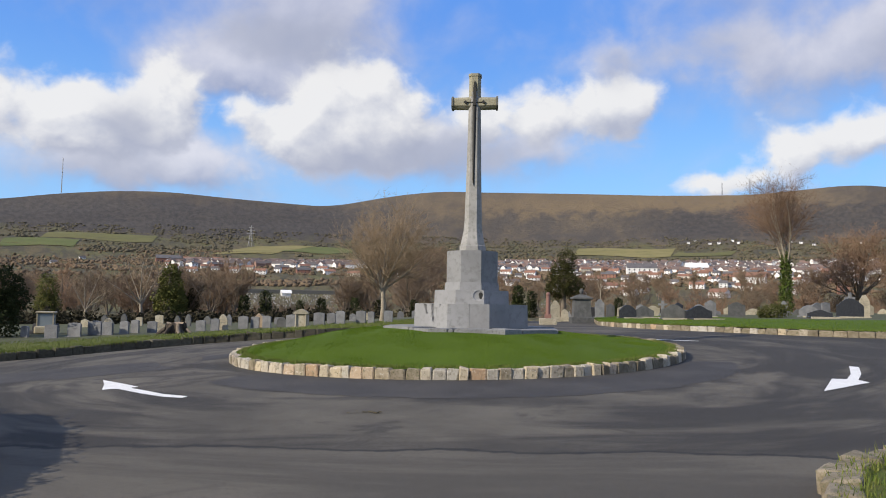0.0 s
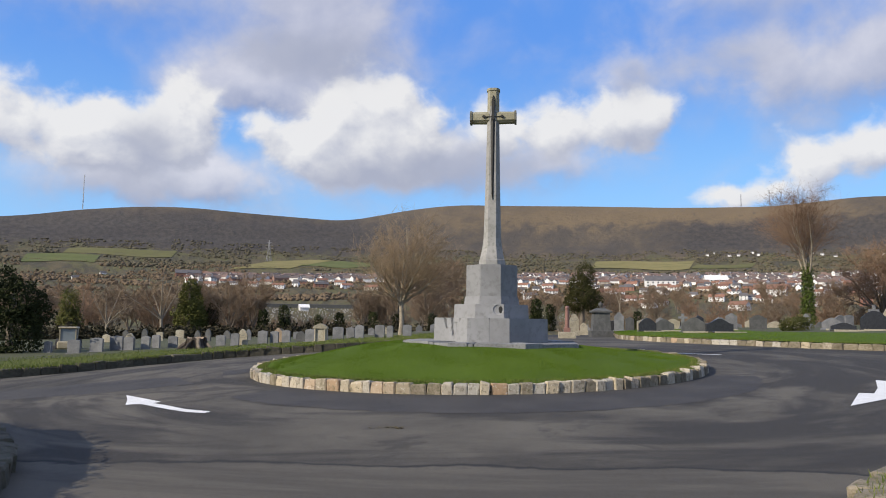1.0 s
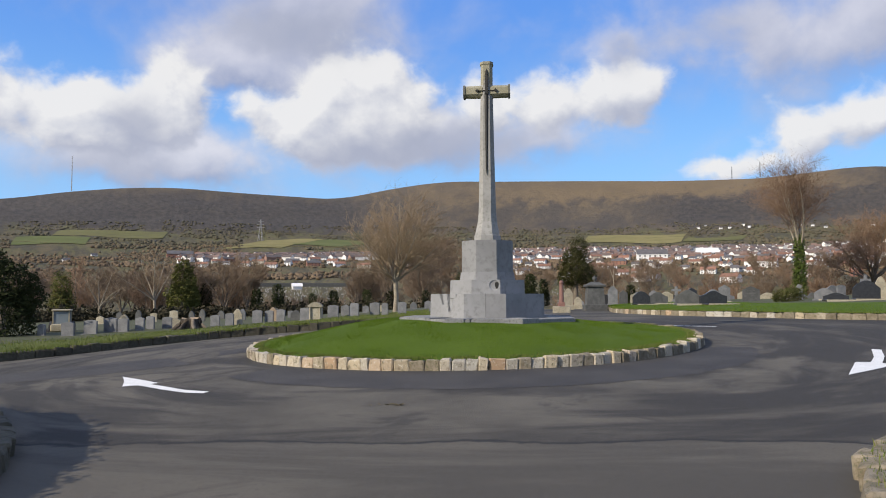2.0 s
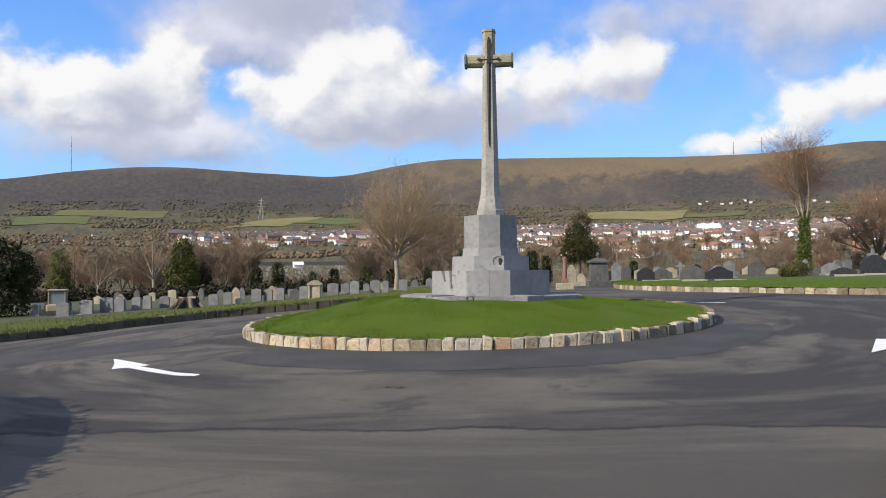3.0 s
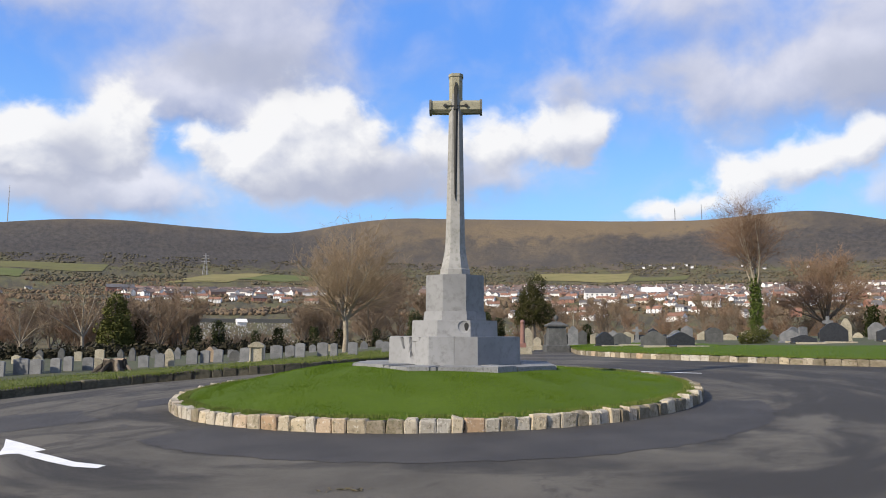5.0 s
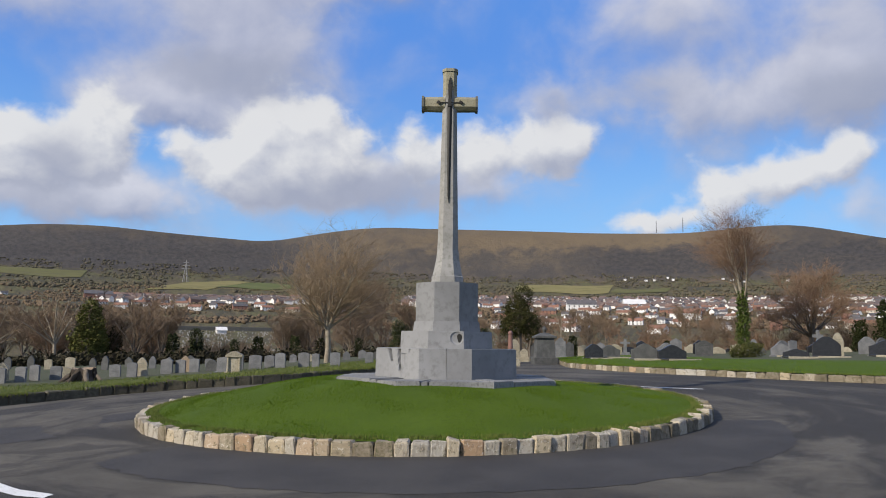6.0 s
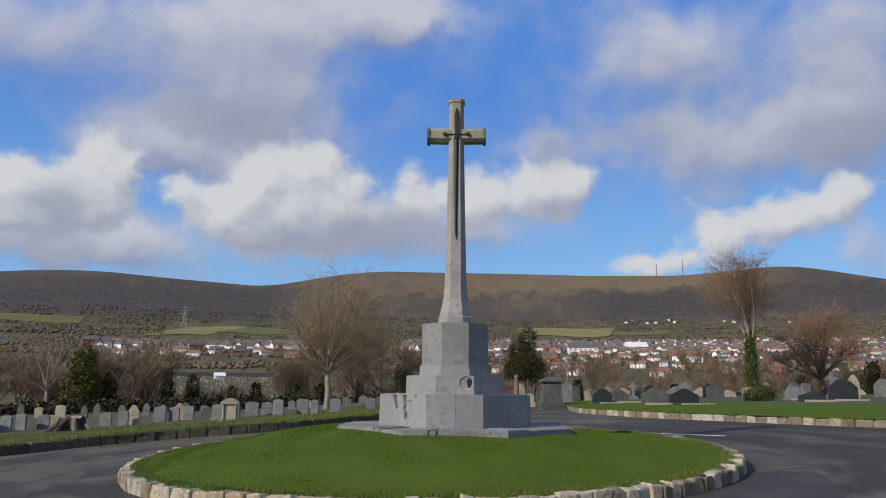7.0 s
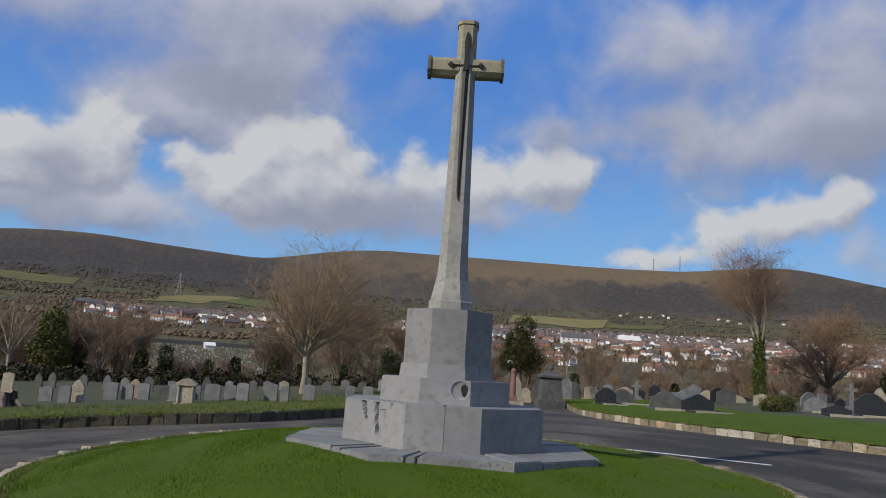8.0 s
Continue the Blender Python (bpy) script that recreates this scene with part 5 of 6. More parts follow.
def tractor():
    t = empty("tractor")
    bm = bmesh.new()
    box(bm, -.5, -.9, .45, .5, .25, .95, .06)
    part("bonnet", bm, M["yellow"], t)
    for x in (-.55, .47):
        for y in (.2, 1.15):
            bm = bmesh.new()
            box(bm, x, y, .7, x + .08, y + .08, 1.85)
            part("cab_post", bm, M["yellow"], t)
    bm = bmesh.new()
    box(bm, -.52, .24, .95, .52, 1.19, 1.8)
    part("cab_glass", bm, M["cab_glass"], t)
    bm = bmesh.new()
    box(bm, -.62, .12, 1.83, .62, 1.3, 1.95, .05)
    part("cab_roof", bm, M["yellow"], t, "faded yellow roof")
    bm = bmesh.new()
    box(bm, -.5, .2, .4, .5, 1.2, .95, .04)
    part("body", bm, M["grave_dark"], t)
    for x in (-.68, .68):
        for y, r in ((-.6, .34), (.85, .55)):
            bm = bmesh.new()
            bmesh.ops.create_cone(bm, cap_ends=True, segments=20, radius1=r, radius2=r, depth=.24, matrix=pose(x, y, r, 0, 90, 0))
            w = part("wheel", bm, M["rubber"], t)
            bm = bmesh.new()
            bmesh.ops.create_cone(bm, cap_ends=True, segments=14, radius1=r * .5, radius2=r * .5, depth=.27, matrix=pose(x, y, r, 0, 90, 0))
            part("rim", bm, M["steel"], w)
    t.matrix_basis = pose(-19.1, 11.6, ground_z(-19.1, 11.6) + .05, 0, 0, 25) @ Matrix.Scale(.62, 4)
    return tagged(t, "small tractor with a glazed cab parked among graves", "tractor")


tractor()


def low_grave(x, y, w, h, mat, label, turn=0, wings=True):
    """A wide low headstone with wings, on a kerbed base."""
    g = empty("headstone")
    a = w / 2
    bm = bmesh.new()
    if wings:
        o = [(-a, 0), (a, 0), (a, h * .62), (a * .62, h * .72)] + arc(a * .5, -a * .5, h * .82, h * .18) + [(-a * .62, h * .72), (-a, h * .62)]
    else:
        o = [(-a, 0), (a, 0), (a, h * .6)] + arc(a, -a, h * .6, h * .4, 9) + [(-a, h * .6)]
    slab(bm, o, -.09, .09, .012)
    part("slab", bm, mat, g)
    bm = bmesh.new()
    box(bm, -a - .08, -.14, -.25, a + .08, .16, .08, .012)
    part("base", bm, M["grave_grey"], g)
    for s in (-1, 1):
        bm = bmesh.new()
        box(bm, s * (a + .02) - .05, -1.6, -.25, s * (a + .02) + .05, -.15, .10, .01)
        part("grave_kerb", bm, mat, g)
    bm = bmesh.new()
    box(bm, -a - .07, -1.7, -.25, a + .07, -1.6, .10, .01)
    part("grave_kerb", bm, M["grave_cream"], g)
    g.matrix_basis = pose(x, y, ground_z(x, y) + .24, 0, 0, turn)
    return tagged(g, label, "headstone")


low_grave(10.3, 20.3, 1.35, .72, M["grave_black"], "wide low polished black headstone with wings", 5)
low_grave(9.3, 21.4, 1.3, .80, M["grave_dark"], "wide dark headstone with a curved top", -5)
low_grave(7.3, 24.0, .95, .78, M["grave_black"], "dark headstone with a rounded top", 4, False)
low_grave(8.5, 26.0, 1.2, .72, M["grave_dark"], "grey weathered headstone with wings", 8)
low_grave(18.6, 22.6, 1.3, 1.05, M["grave_black"], "large black headstone with a rounded top", -14, False)
low_grave(17.0, 22.4, 1.2, .45, M["grave_black"], "low black grave wall with a pale kerb", -12)
low_grave(17.6, 25.6, 1.0, .7, M["grave_grey"], "stained grey rounded headstone", -10, False)
low_grave(12.0, 27.5, 1.1, .8, M["grave_grey"], "grey headstone with wings", 2)
low_grave(21.9, 23.2, 1.6, .85, M["grave_black"], "wide black headstone with wings on a pale kerbed base", -15)
headstone(3.45, 27.2, .56, 1.10, "round", M["grave_cream"], "pale rounded headstone beside a granite obelisk", 0, 0, .14)
headstone(4.1, 28.5, .45, .55, "round", M["grave_cream"], "small pale rounded headstone", 0)
headstone(16.9, 27.5, .45, 1.0, "round", M["grave_grey"], "tall pale headstone with a rounded top", -8, 0, .14)
headstone(20.5, 25.3, .55, 1.3, "round", M["grave_cream"], "tall oval-topped pale headstone", -12, 0, .16)
headstone(6.4, 30.0, .6, 1.2, "shoulder", M["grave_grey"], "grey headstone with shoulders among shrubs", 0)
headstone(13.4, 30.5, .7, 1.1, "peak", M["grave_grey"], "grey headstone with a peaked top", -5)
headstone(14.6, 29.0, 1.0, .95, "shoulder", M["grave_dark"], "broad dark headstone with shoulders", -5)

rng = random.Random(83)
for i in range(30):
    az0 = 5 + i * .83 + rng.uniform(-.3, .3)
    x, y = at(az0, rng.uniform(49, 62))
    mat, lab = rng.choice([(M["grave_grey"], "grey headstone among the further graves"), (M["grave_dark"], "dark headstone among the further graves"), (M["grave_cream"], "pale headstone among the further graves"), (M["grave_black"], "black headstone among the further graves")])
    tagged(headstone(x, y, rng.uniform(.5, 1.1), rng.uniform(.7, 1.15), rng.choice(["curved", "round", "shoulder", "peak"]), mat, lab, rng.uniform(-15, 15), rng.uniform(-4, 4), .14, land_z(x, y), lettered=False), group="further headstones")


def stone_cross(x, y, h, label, mat):
    g = empty("grave_cross")
    bm = bmesh.new()
    for i, (w, z0, z1) in enumerate(((.34, -.2, .12), (.26, .12, .26))):
        box(bm, -w, -w * .8, z0, w, w * .8, z1, .015)
    part("base", bm, mat, g)
    bm = bmesh.new()
    slab(bm, [(-.11, .26), (.11, .26), (.08, h * .70), (.30, h * .70), (.30, h * .82), (.08, h * .82), (.08, h), (-.08, h), (-.08, h * .82), (-.30, h * .82), (-.30, h * .70), (-.08, h * .70)], -.07, .07, .01)
    part("cross", bm, mat, g)
    g.matrix_basis = pose(x, y, ground_z(x, y) + .2, 0, 0, -4)
    return tagged(g, label, "grave cross")


stone_cross(10.9, 33.0, 1.1, "weathered stone cross on a stepped base", M["grave_grey"])
stone_cross(21.9, 30.5, 1.5, "grey stone cross on a stepped base", M["grave_grey"])


def obelisk(x, y):
    g = empty("obelisk")
    bm = bmesh.new()
    box(bm, -.45, -.35, -.3, .45, .35, .12, .02)
    part("base", bm, M["grave_cream"], g)
    bm = bmesh.new()
    box(bm, -.17, -.17, .12, .17, .17, .34, .015)
    part("pedestal", bm, M["red_granite"], g)
    bm = bmesh.new()
    bmesh.ops.create_cone(bm, cap_ends=True, segments=12, radius1=.125, radius2=.10, depth=.95, matrix=Matrix.Translation((0, 0, .81)))
    bmesh.ops.create_uvsphere(bm, u_segments=12, v_segments=8, radius=.115, matrix=Matrix.Translation((0, 0, 1.36)))
    part("column", bm, M["red_granite"], g, "polished red granite column")
    g.matrix_basis = pose(x, y, ground_z(x, y) + .2)
    return tagged(g, "red granite column on a pale base", "grave monument")


obelisk(2.75, 20.6)


def urn_monument(x, y):
    g = empty("urn_monument")
    bm = bmesh.new()
    box(bm, -.62, -.5, -.3, .62, .5, .14, .02)
    part("base", bm, M["grave_dark"], g)
    bm = bmesh.new()
    prism(bm, [(-.5, -.4), (.5, -.4), (.5, .4), (-.5, .4)], .14, 1.12, .0, .88)
    part("die", bm, M["grave_dark"], g)
    bm = bmesh.new()
    box(bm, -.56, -.46, 1.12, .56, .46, 1.24, .02)
    prism(bm, [(-.5, -.42), (.5, -.42), (.5, .42), (-.5, .42)], 1.24, 1.40, .0, .35)
    part("cornice", bm, M["grave_dark"], g)
    v, f = [], []
    add_tube(v, f, [Vector((0, 0, z)) for z in (1.38, 1.42, 1.47, 1.56, 1.66, 1.69, 1.76)], [.10, .05, .06, .13, .12, .06, .02], 12)
    mesh_object("urn", v, f, M["grave_dark"], g, True)
    g.matrix_basis = pose(x, y, ground_z(x, y) + .2, 0, 0, 6)
    return tagged(g, "dark stone pedestal tomb topped by an urn", "grave monument")


urn_monument(4.75, 24.0)
sapling = bare_tree("sapling", 2.9, .5, 57, "thin pale leafless sapling among the graves", M["bark_pale"], M["twig"], .45, 3, (5, 4, 2), .035, .006)
put(sapling, 6.7, 31.4, .78)


# ---- the town and the hills ----
def house_thing(w, d, h, wall, roof, label, chimney=True, panes=2):
    hs2 = empty("house")
    bm = bmesh.new()
    rise = d * .38
    slab(bm, [(-w / 2, -1.5), (w / 2, -1.5), (w / 2, h), (-w / 2, h)], -d / 2, d / 2)
    for x in (-w / 2, w / 2 - .05):
        a = [bm.verts.new((x, -d / 2, h)), bm.verts.new((x, d / 2, h)), bm.verts.new((x, 0, h + rise))]
        b = [bm.verts.new((x + .05, -d / 2, h)), bm.verts.new((x + .05, d / 2, h)), bm.verts.new((x + .05, 0, h + rise))]
        bm.faces.new(a)
        bm.faces.new(b[::-1])
        for i in range(3):
            bm.faces.new((a[i], b[i], b[(i + 1) % 3], a[(i + 1) % 3]))
    part("wall", bm, wall, hs2)
    bm = bmesh.new()
    for s in (-1, 1):
        e = [(-w / 2 - .3, s * (d / 2 + .4), h - .15), (w / 2 + .3, s * (d / 2 + .4), h - .15), (w / 2 + .3, 0, h + rise + .05), (-w / 2 - .3, 0, h + rise + .05)]
        lo = [bm.verts.new(p) for p in e]
        hi = [bm.verts.new((p[0], p[1], p[2] + .2)) for p in e]
        bm.faces.new(hi)
        bm.faces.new(lo[::-1])
        for i in range(4):
            bm.faces.new((lo[i], lo[(i + 1) % 4], hi[(i + 1) % 4], hi[i]))
    bmesh.ops.recalc_face_normals(bm, faces=bm.faces)
    part("roof", bm, roof, hs2)
    if chimney:
        bm = bmesh.new()
        box(bm, w * .3, -.4, h + rise - .4, w * .3 + .9, .4, h + rise + 1.2)
        part("chimney", bm, M["brick"], hs2)
    for i in range(panes):
        for z in (.8, 3.3):
            if z + 1.3 > h:
                continue
            cx = (i + .5) / panes * w - w / 2
            bm = bmesh.new()
            box(bm, cx - .6, -d / 2 - .04, z, cx + .6, -d / 2 + .1, z + 1.25)
            part("window", bm, M["glass"], hs2)
    return tagged(hs2, label, "house", group="houses of the town")


HOUSES = [house_thing(9, 8, 5.2, M["white"], M["slate"], "white rendered house with a slate roof"),
          house_thing(9, 8, 5.2, M["brick"], M["tile"], "red brick house with a brown tiled roof"),
          house_thing(18, 8, 5.2, M["cream"], M["tile"], "pale rendered terrace with a brown tiled roof", True, 4),
          house_thing(16, 8, 5.0, M["white"], M["tile"], "white terrace with a brown tiled roof", True, 4),
          house_thing(10, 8, 3.0, M["white"], M["slate"], "white bungalow with a slate roof", True, 2),
          house_thing(20, 8, 5.2, M["brick"], M["slate"], "red brick terrace with a slate roof", True, 4)]
rng = random.Random(101)
used = set()


def house_at(kind, az0, r, turn):
    x, y = at(az0, r)
    m = pose(x, y, land_z(x, y) - .3, 0, 0, turn - az0) @ Matrix.Scale(.56, 4)
    ob = HOUSES[kind]
    if kind in used:
        c = copy_thing(ob, m)
        c.matrix_basis = m
        return c
    used.add(kind)
    ob.matrix_basis = m
    return ob


for r in (400, 440, 475, 505, 535, 560, 585, 610, 635, 660, 690, 720, 755):
    turn = rng.uniform(-20, 20)
    az0 = -2.5 + rng.uniform(0, 2)
    while az0 < 31:
        if rng.random() < .22:
            turn = rng.uniform(-60, 60)
        kind = rng.choice([0, 0, 0, 1, 2, 3, 3, 4, 4, 5])
        if rng.random() < (.74 if r > 530 else .36):
            house_at(kind, az0, r + rng.uniform(-28, 28), turn + rng.uniform(-6, 6))
        az0 += math.degrees((17 if kind in (2, 3, 5) else 10) / r) * rng.uniform(.95, 1.6)
for r in (600, 650, 700, 750, 800):
    az0 = -33 + rng.uniform(0, 3)
    while az0 < -3:
        dense = .8 if -25.5 < az0 < -12 else .10
        if rng.random() < dense:
            house_at(rng.choice([0, 0, 2, 3, 3, 4, 5]), az0, r + rng.uniform(-30, 30), rng.uniform(-25, 25))
        az0 += math.degrees(13 / r) * rng.uniform(1.0, 1.6)


for az0 in (12.4, 12.9, 13.9, 14.5, 15.4, 15.8, 19.2, 19.8, 20.6, 23.4):
    house_at(0, az0, 1430 + 30 * math.sin(az0 * 3), 10 * math.sin(az0))


def far_houses():
    """The furthest streets, too small to tell apart: pale walls and dark roofs."""
    rng2, walls, roofs = random.Random(131), ([], []), ([], [])
    for _ in range(1000):
        az0, r = rng2.uniform(-4, 31), rng2.uniform(700, 930)
        if rng2.random() < .25:
            az0, r = rng2.uniform(-25.5, -11), rng2.uniform(690, 800)
        x, y = at(az0, r)
        z, w, d, h, t = land_z(x, y), rng2.uniform(2.4, 4.8), 2.4, 3.1, radians(rng2.uniform(-70, 70) - az0)
        c, sn = math.cos(t), math.sin(t)
        for (vs, fs), pts, faces in ((walls, [(-w, -d, -2), (w, -d, -2), (w, d, -2), (-w, d, -2), (-w, -d, h), (w, -d, h), (w, d, h), (-w, d, h), (-w, 0, h + 1.9), (w, 0, h + 1.9)], [(0, 1, 5, 4), (1, 2, 6, 9, 5), (2, 3, 7, 6), (3, 0, 4, 8, 7)]),
                                     (roofs, [(-w - .3, -d - .4, h - .1), (w + .3, -d - .4, h - .1), (w + .3, 0, h + 2.1), (-w - .3, 0, h + 2.1), (w + .3, d + .4, h - .1), (-w - .3, d + .4, h - .1)], [(0, 1, 2, 3), (3, 2, 4, 5)])):
            k0 = len(vs)
            vs += [(x + px * c - py * sn, y + px * sn + py * c, z + pz) for px, py, pz in pts]
            fs += [tuple(q + k0 for q in f) for f in faces]
    tagged(mesh_object("distant_house_walls", *walls, M["far_wall"]), "pale and brick walls of the furthest streets", "houses", kind="stuff")
    tagged(mesh_object("distant_house_roofs", *roofs, M["far_roof"]), "slate and tile roofs of the furthest streets", "roofs", kind="stuff")


M["far_wall"] = material("far_house_wall", lambda kk, pos: kk.mix(kk.ramp(kk.add("ShaderNodeNewGeometry").outputs["Random Per Island"], .70, .8), (0.78, 0.75, 0.70), (0.26, 0.16, 0.12)), rough=0.85)
M["far_roof"] = material("far_house_roof", lambda kk, pos: kk.mix(kk.add("ShaderNodeNewGeometry").outputs["Random Per Island"], (0.10, 0.09, 0.085), (0.19, 0.12, 0.09)), rough=0.8)
far_houses()


def hall(az0, r, w, d, h, wall, roof, label, turn=0.0):
    ob = house_thing(w, d, h, wall, roof, label, False, 6)
    ob.name = "hall"
    tagged(ob, label, "building", "large buildings of the town")
    x, y = at(az0, r)
    ob.matrix_basis = pose(x, y, land_z(x, y) - .3, 0, 0, turn - az0)


hall(9.2, 640, 24, 10, 5.5, M["white"], M["slate"], "long white and brick school block", 6)
hall(13.0, 740, 20, 12, 4.6, M["white"], M["white"], "large white hall with a pale roof", 12)
hall(16.6, 540, 20, 8, 4.5, M["white"], M["tile"], "long white block with a brown roof", -8)
hall(-17.2, 330, 4.0, 3, 1.6, M["white"], M["white"], "small white shed in the lower cemetery", 10)
hall(-25.5, 760, 24, 8, 4.2, M["brick"], M["slate"], "long brick works building", 4)


def scatter(name, places, mat, label, category, size, seed, spiky=.35, tall=1.0):
    """Many low clumps joined into one mesh."""
    rng2 = np.random.default_rng(seed)
    bm = bmesh.new()
    bmesh.ops.create_icosphere(bm, subdivisions=1, radius=1)
    bv = np.array([v.co[:] for v in bm.verts])
    bf = np.array([[v.index for v in f.verts] for f in bm.faces])
    bm.free()
    verts, faces = [], []
    for i, (x, y, z, s) in enumerate(places):
        q = bv * (1 + rng2.uniform(-spiky, spiky, (len(bv), 1))) * np.array([s * rng2.uniform(.8, 1.4), s * rng2.uniform(.8, 1.3), s * tall * rng2.uniform(.6, 1.1)]) * size
        verts.append(q + np.array([x, y, z + s * size * .45]))
        faces.append(bf + i * len(bv))
    me = bpy.data.meshes.new(name)
    me.from_pydata(np.concatenate(verts), [], np.concatenate(faces))
    me.materials.append(mat)
    me.shade_smooth()
    return tagged(new(name, me), label, category, kind="stuff")


def clump_places(count, az_range, r_range, seed, keep):
    rng2, out = random.Random(seed), []
    while len(out) < count:
        az0, r = rng2.uniform(*az_range), math.exp(rng2.uniform(math.log(r_range[0]), math.log(r_range[1])))
        x, y = at(az0, r)
        if rng2.random() < keep(x, y, r, az0):
            out.append((x, y, land_z(x, y), rng2.uniform(.5, 1.3)))
    return out


FIELDS = [(-36, -31.5, 980, 1120), (-33.5, -26.5, 1180, 1330), (-21, -16.8, 960, 1260), (-16.4, -12.6, 1040, 1250), (4.4, 11.4, 1070, 1320), (11.5, 15.5, 1080, 1170)]


def thick(scale, cut):
    return lambda x, y, r, a: 0.0 if any(a0 - .2 < a < a1 + .2 and r0 - 130 < r < r1 + 30 for a0, a1, r0, r1 in FIELDS) else 1.0 if noise.noise(Vector((x / scale, y / scale, 9))) > cut else .04


M["wood_brown"] = material("winter_woodland", lambda kk, pos: kk.mix(kk.add("ShaderNodeNewGeometry").outputs["Random Per Island"], (0.105, 0.078, 0.050), (0.175, 0.128, 0.082)), rough=0.95, spec=0.1)
M["wood_green"] = material("scrub_woodland", lambda kk, pos: kk.mix(kk.add("ShaderNodeNewGeometry").outputs["Random Per Island"], (0.135, 0.120, 0.062), (0.170, 0.145, 0.080)), rough=0.95, spec=0.1)
M["birch"] = material("grey_birch_wood", lambda kk, pos: kk.mix(kk.add("ShaderNodeNewGeometry").outputs["Random Per Island"], (0.088, 0.080, 0.054), (0.120, 0.104, 0.068)), rough=0.95, spec=0.1)


def wooded(x, y, r, a):
    """Dense woods in patches between the fields."""
    if any(a0 - .2 < a < a1 + .2 and r0 - 60 < r < r1 + 30 for a0, a1, r0, r1 in FIELDS):
        return 0.0
    p = Vector((a * .45, math.log(r) * 9, 5))
    return 1.0 if noise.noise(p) + .5 * noise.noise(p * 3.1) > -.12 else 0.01


scatter("hill_scrub", clump_places(7000, (-42, 36), (930, 1560), 111, wooded), M["birch"], "grey-brown scrub and small woods on the lower slopes", "scrub", 1.9, 1, .35, .8)
scatter("town_trees", clump_places(9500, (-40, 34), (430, 1050), 112, thick(60, -.05)), M["wood_brown"], "bare brown trees among the houses", "trees", 1.3, 2, .5)
scatter("hedges", [(*at(az0, r0 + 9 * math.sin(az0)), land_z(*at(az0, r0 + 9 * math.sin(az0))), .5 + .3 * random.Random(int(az0 * 99)).random()) for r0 in (1010, 1390) for az0 in np.arange(-40, 34, .13)], M["wood_green"], "field hedges below the moor", "hedge", 1.7, 3)


def boundary_wall():
    """The long dark wall along the top of the lower cemetery."""
    verts, faces = [], []
    for i, a in enumerate(np.arange(-21.5, -13.4, .25)):
        for r, h in ((352, -1), (352, 1.7), (353, 1.7), (353, -1)):
            x, y = at(a, r)
            verts.append((x, y, land_z(x, y) + h))
        if i:
            k0 = (i - 1) * 4
            faces += [(k0 + j, k0 + j + 1, k0 + j + 5, k0 + j + 4) for j in range(3)]
    return tagged(mesh_object("boundary_wall", verts, faces, M["grave_dark"]), "long dark stone boundary wall", "wall", kind="structure")


boundary_wall()


def far_stones():
    """Pale stones of the lower cemetery, too small to tell apart."""
    rng2, bm = random.Random(121), bmesh.new()
    for _ in range(900):
        az0, r = rng2.choice([(rng2.uniform(-21, -13), rng2.uniform(215, 345)), (rng2.uniform(-6, 9), rng2.uniform(150, 330))])
        x, y = at(az0, r)
        z, w, h = land_z(x, y), rng2.uniform(.12, .22), rng2.uniform(.3, .6)
        box(bm, x - w, y - .1, z - .3, x + w, y + .1, z + h) if rng2.random() < .999 else None
    return tagged(part("distant_graves", bm, M["granite_light"]), "rows of pale stones in the lower cemetery", "graves", kind="stuff")


far_stones()


def field(az0, az1, r0, r1, mat, label, skew=.4):
    """A grass field draped over the slope."""
    nu, nv, verts, faces = 24, 10, [], []
    for i in range(nv + 1):
        for j in range(nu + 1):
            u = az0 + (az1 - az0) * j / nu
            r = r0 + (r1 - r0) * i / nv + 25 * math.sin(u * .9 + r0)
            x, y = at(u + skew * (i / nv - .5), r)
            verts.append((x, y, land_z(x, y) + .7))
    for i in range(nv):
        for j in range(nu):
            a = i * (nu + 1) + j
            faces.append((a, a + 1, a + nu + 2, a + nu + 1))
    return tagged(mesh_object("field", verts, faces, mat, None, True), label, "field", kind="structure")


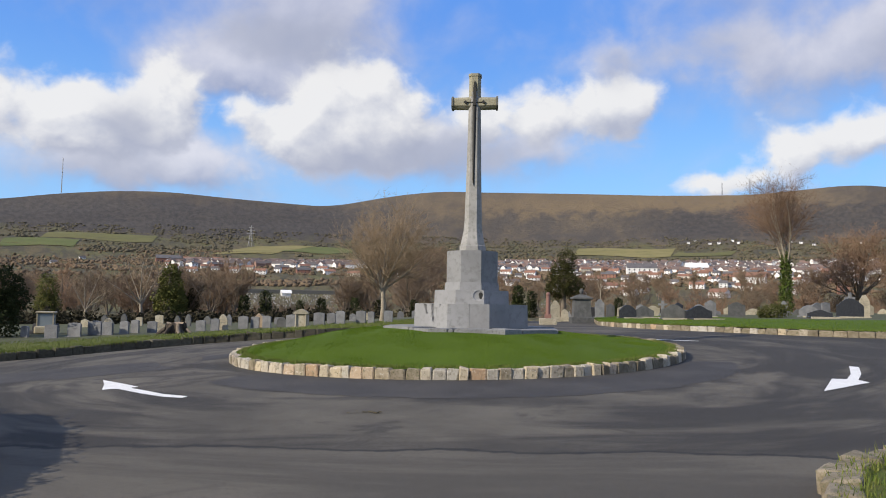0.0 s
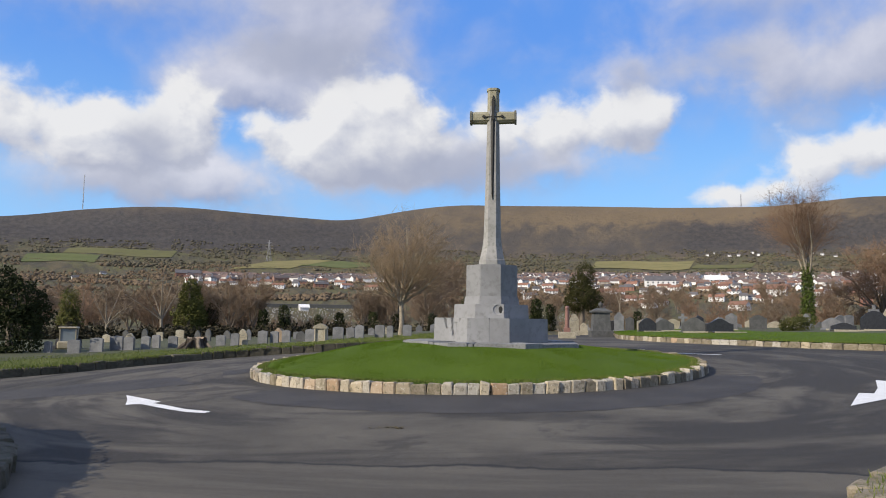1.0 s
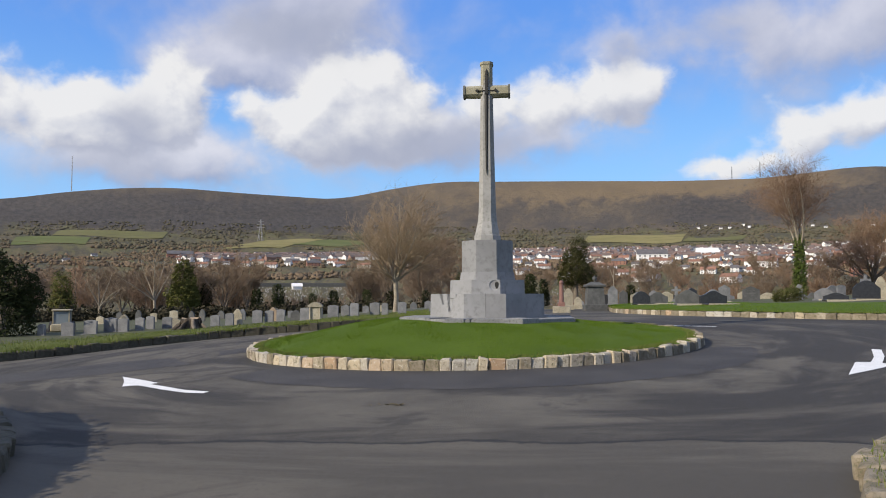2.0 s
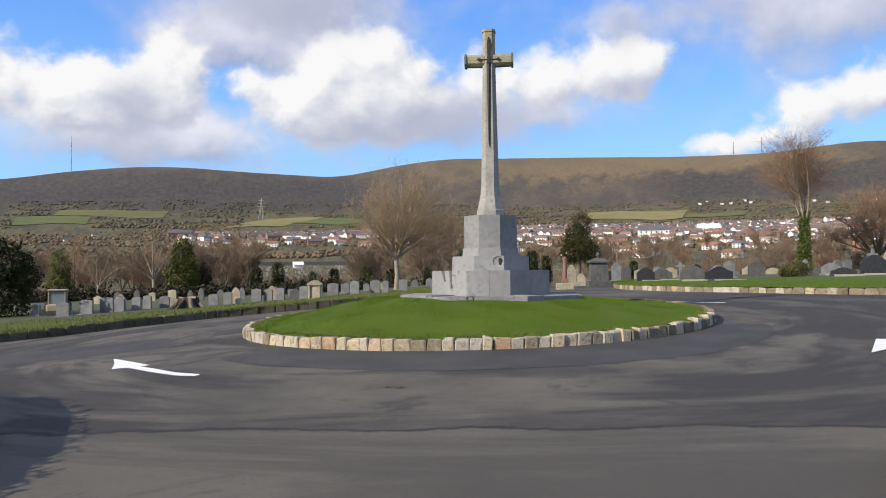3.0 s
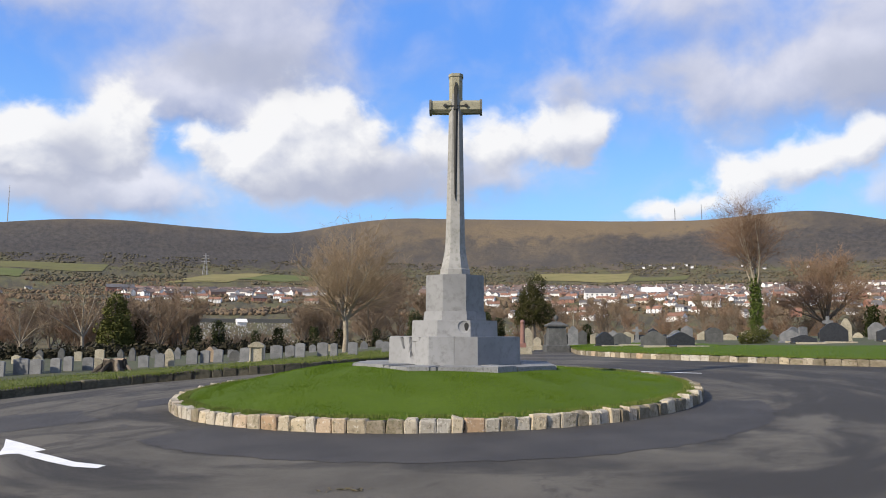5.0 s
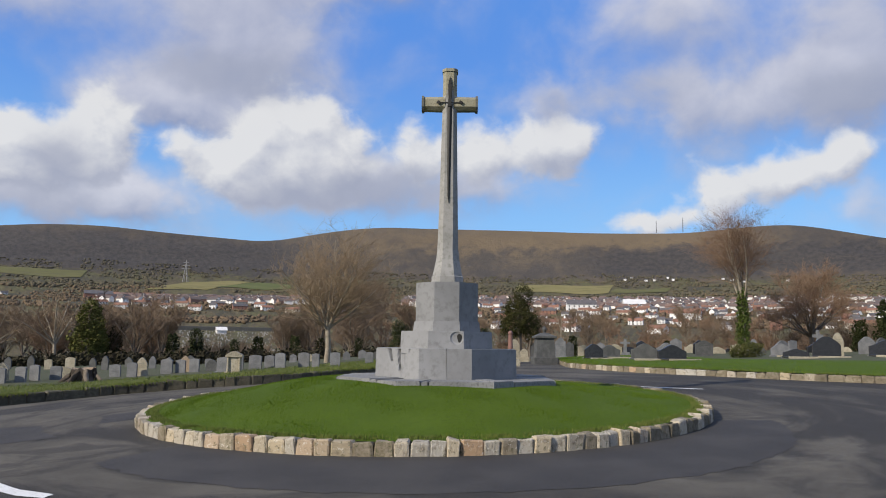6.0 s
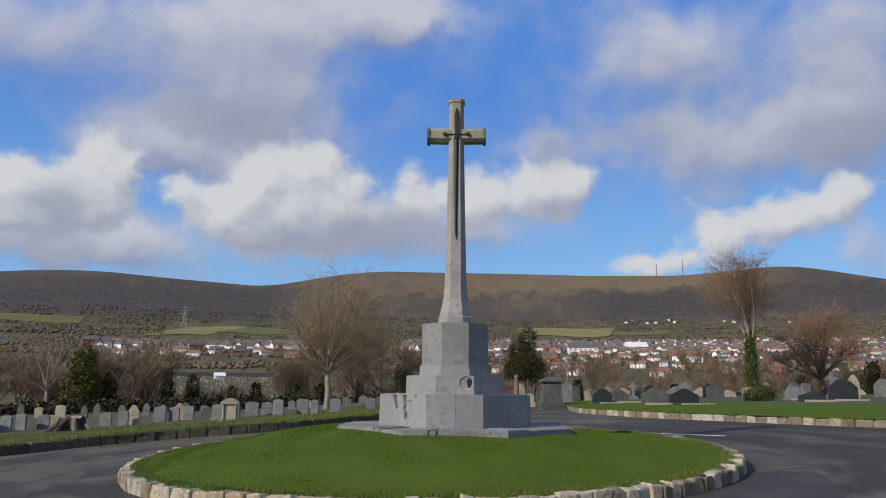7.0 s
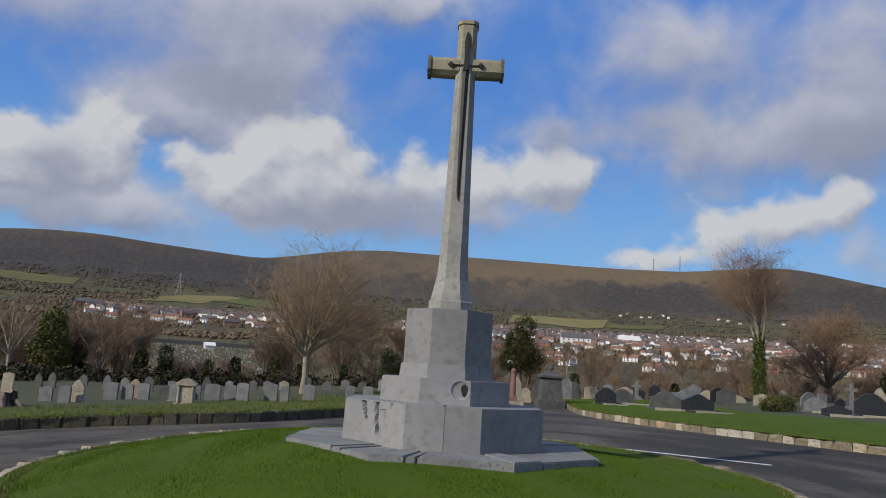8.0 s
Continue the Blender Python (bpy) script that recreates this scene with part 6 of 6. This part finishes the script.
M["field_green"] = material("pasture", blotched((0.105, 0.125, 0.042), (0.128, 0.142, 0.050), (0.115, 0.105, 0.046), .02, .12), rough=0.95, spec=0.1)
M["field_dull"] = material("rough_pasture", blotched((0.125, 0.125, 0.048), (0.15, 0.14, 0.055), (0.11, 0.10, 0.05), .008, .05), rough=0.95, spec=0.1)
M["field_gold"] = material("dry_pasture", blotched((0.195, 0.170, 0.068), (0.24, 0.205, 0.085), (0.15, 0.145, 0.055), .008, .05), rough=0.95, spec=0.1)
field(*FIELDS[0], M["field_green"], "green pasture below the moor")
field(*FIELDS[1], M["field_dull"], "dull green pasture below the moor")
field(*FIELDS[2], M["field_gold"], "pale dry pasture on the slope", 3.2)
field(*FIELDS[3], M["field_green"], "green pasture behind a hedge", 3.0)
field(*FIELDS[4], M["field_gold"], "wide dry pasture above the town")
field(*FIELDS[5], M["field_dull"], "dull green pasture above the houses")


def mast(az0, r, h):
    x, y = at(az0, r)
    g = empty("radio_mast")
    bm = bmesh.new()
    for i in range(3):
        a = i * math.tau / 3
        bmesh.ops.create_cone(bm, cap_ends=True, segments=5, radius1=.55, radius2=.3, depth=h, matrix=Matrix.Translation((math.cos(a) * 1.1, math.sin(a) * 1.1, h / 2)))
    part("pole", bm, M["steel"], g)
    bm = bmesh.new()
    for z in np.arange(h * .1, h, h * .12):
        box(bm, -1.5, -1.5, z, 1.5, 1.5, z + .5)
    part("platform", bm, M["steel"], g)
    g.matrix_basis = pose(x, y, land_z(x, y) - 1)
    return tagged(g, "slender steel radio mast on the ridge", "radio mast", "masts on the ridge")


mast(14.7, 2740, 42)
mast(16.55, 2740, 52)
mast(-32.6, 2740, 115)


def pylon(az0, r, h):
    x, y = at(az0, r)
    g = empty("pylon")
    for sx in (-1, 1):
        for sy in (-1, 1):
            v, f = [], []
            add_tube(v, f, [Vector((sx * h * .10, sy * h * .10, 0)), Vector((sx * h * .035, sy * h * .035, h * .6)), Vector((sx * .3, sy * .3, h))], [.45, .35, .25], 4)
            mesh_object("leg", v, f, M["steel"], g)
    for z, w in ((.62, .20), (.76, .16), (.9, .12)):
        v, f = [], []
        add_tube(v, f, [Vector((-h * w, 0, h * z)), Vector((h * w, 0, h * z))], [.35, .35], 4)
        mesh_object("crossarm", v, f, M["steel"], g)
    g.matrix_basis = pose(x, y, land_z(x, y) - .5)
    return tagged(g, "steel lattice electricity pylon on the hillside", "pylon")


pylon(-19.9, 1230, 34)
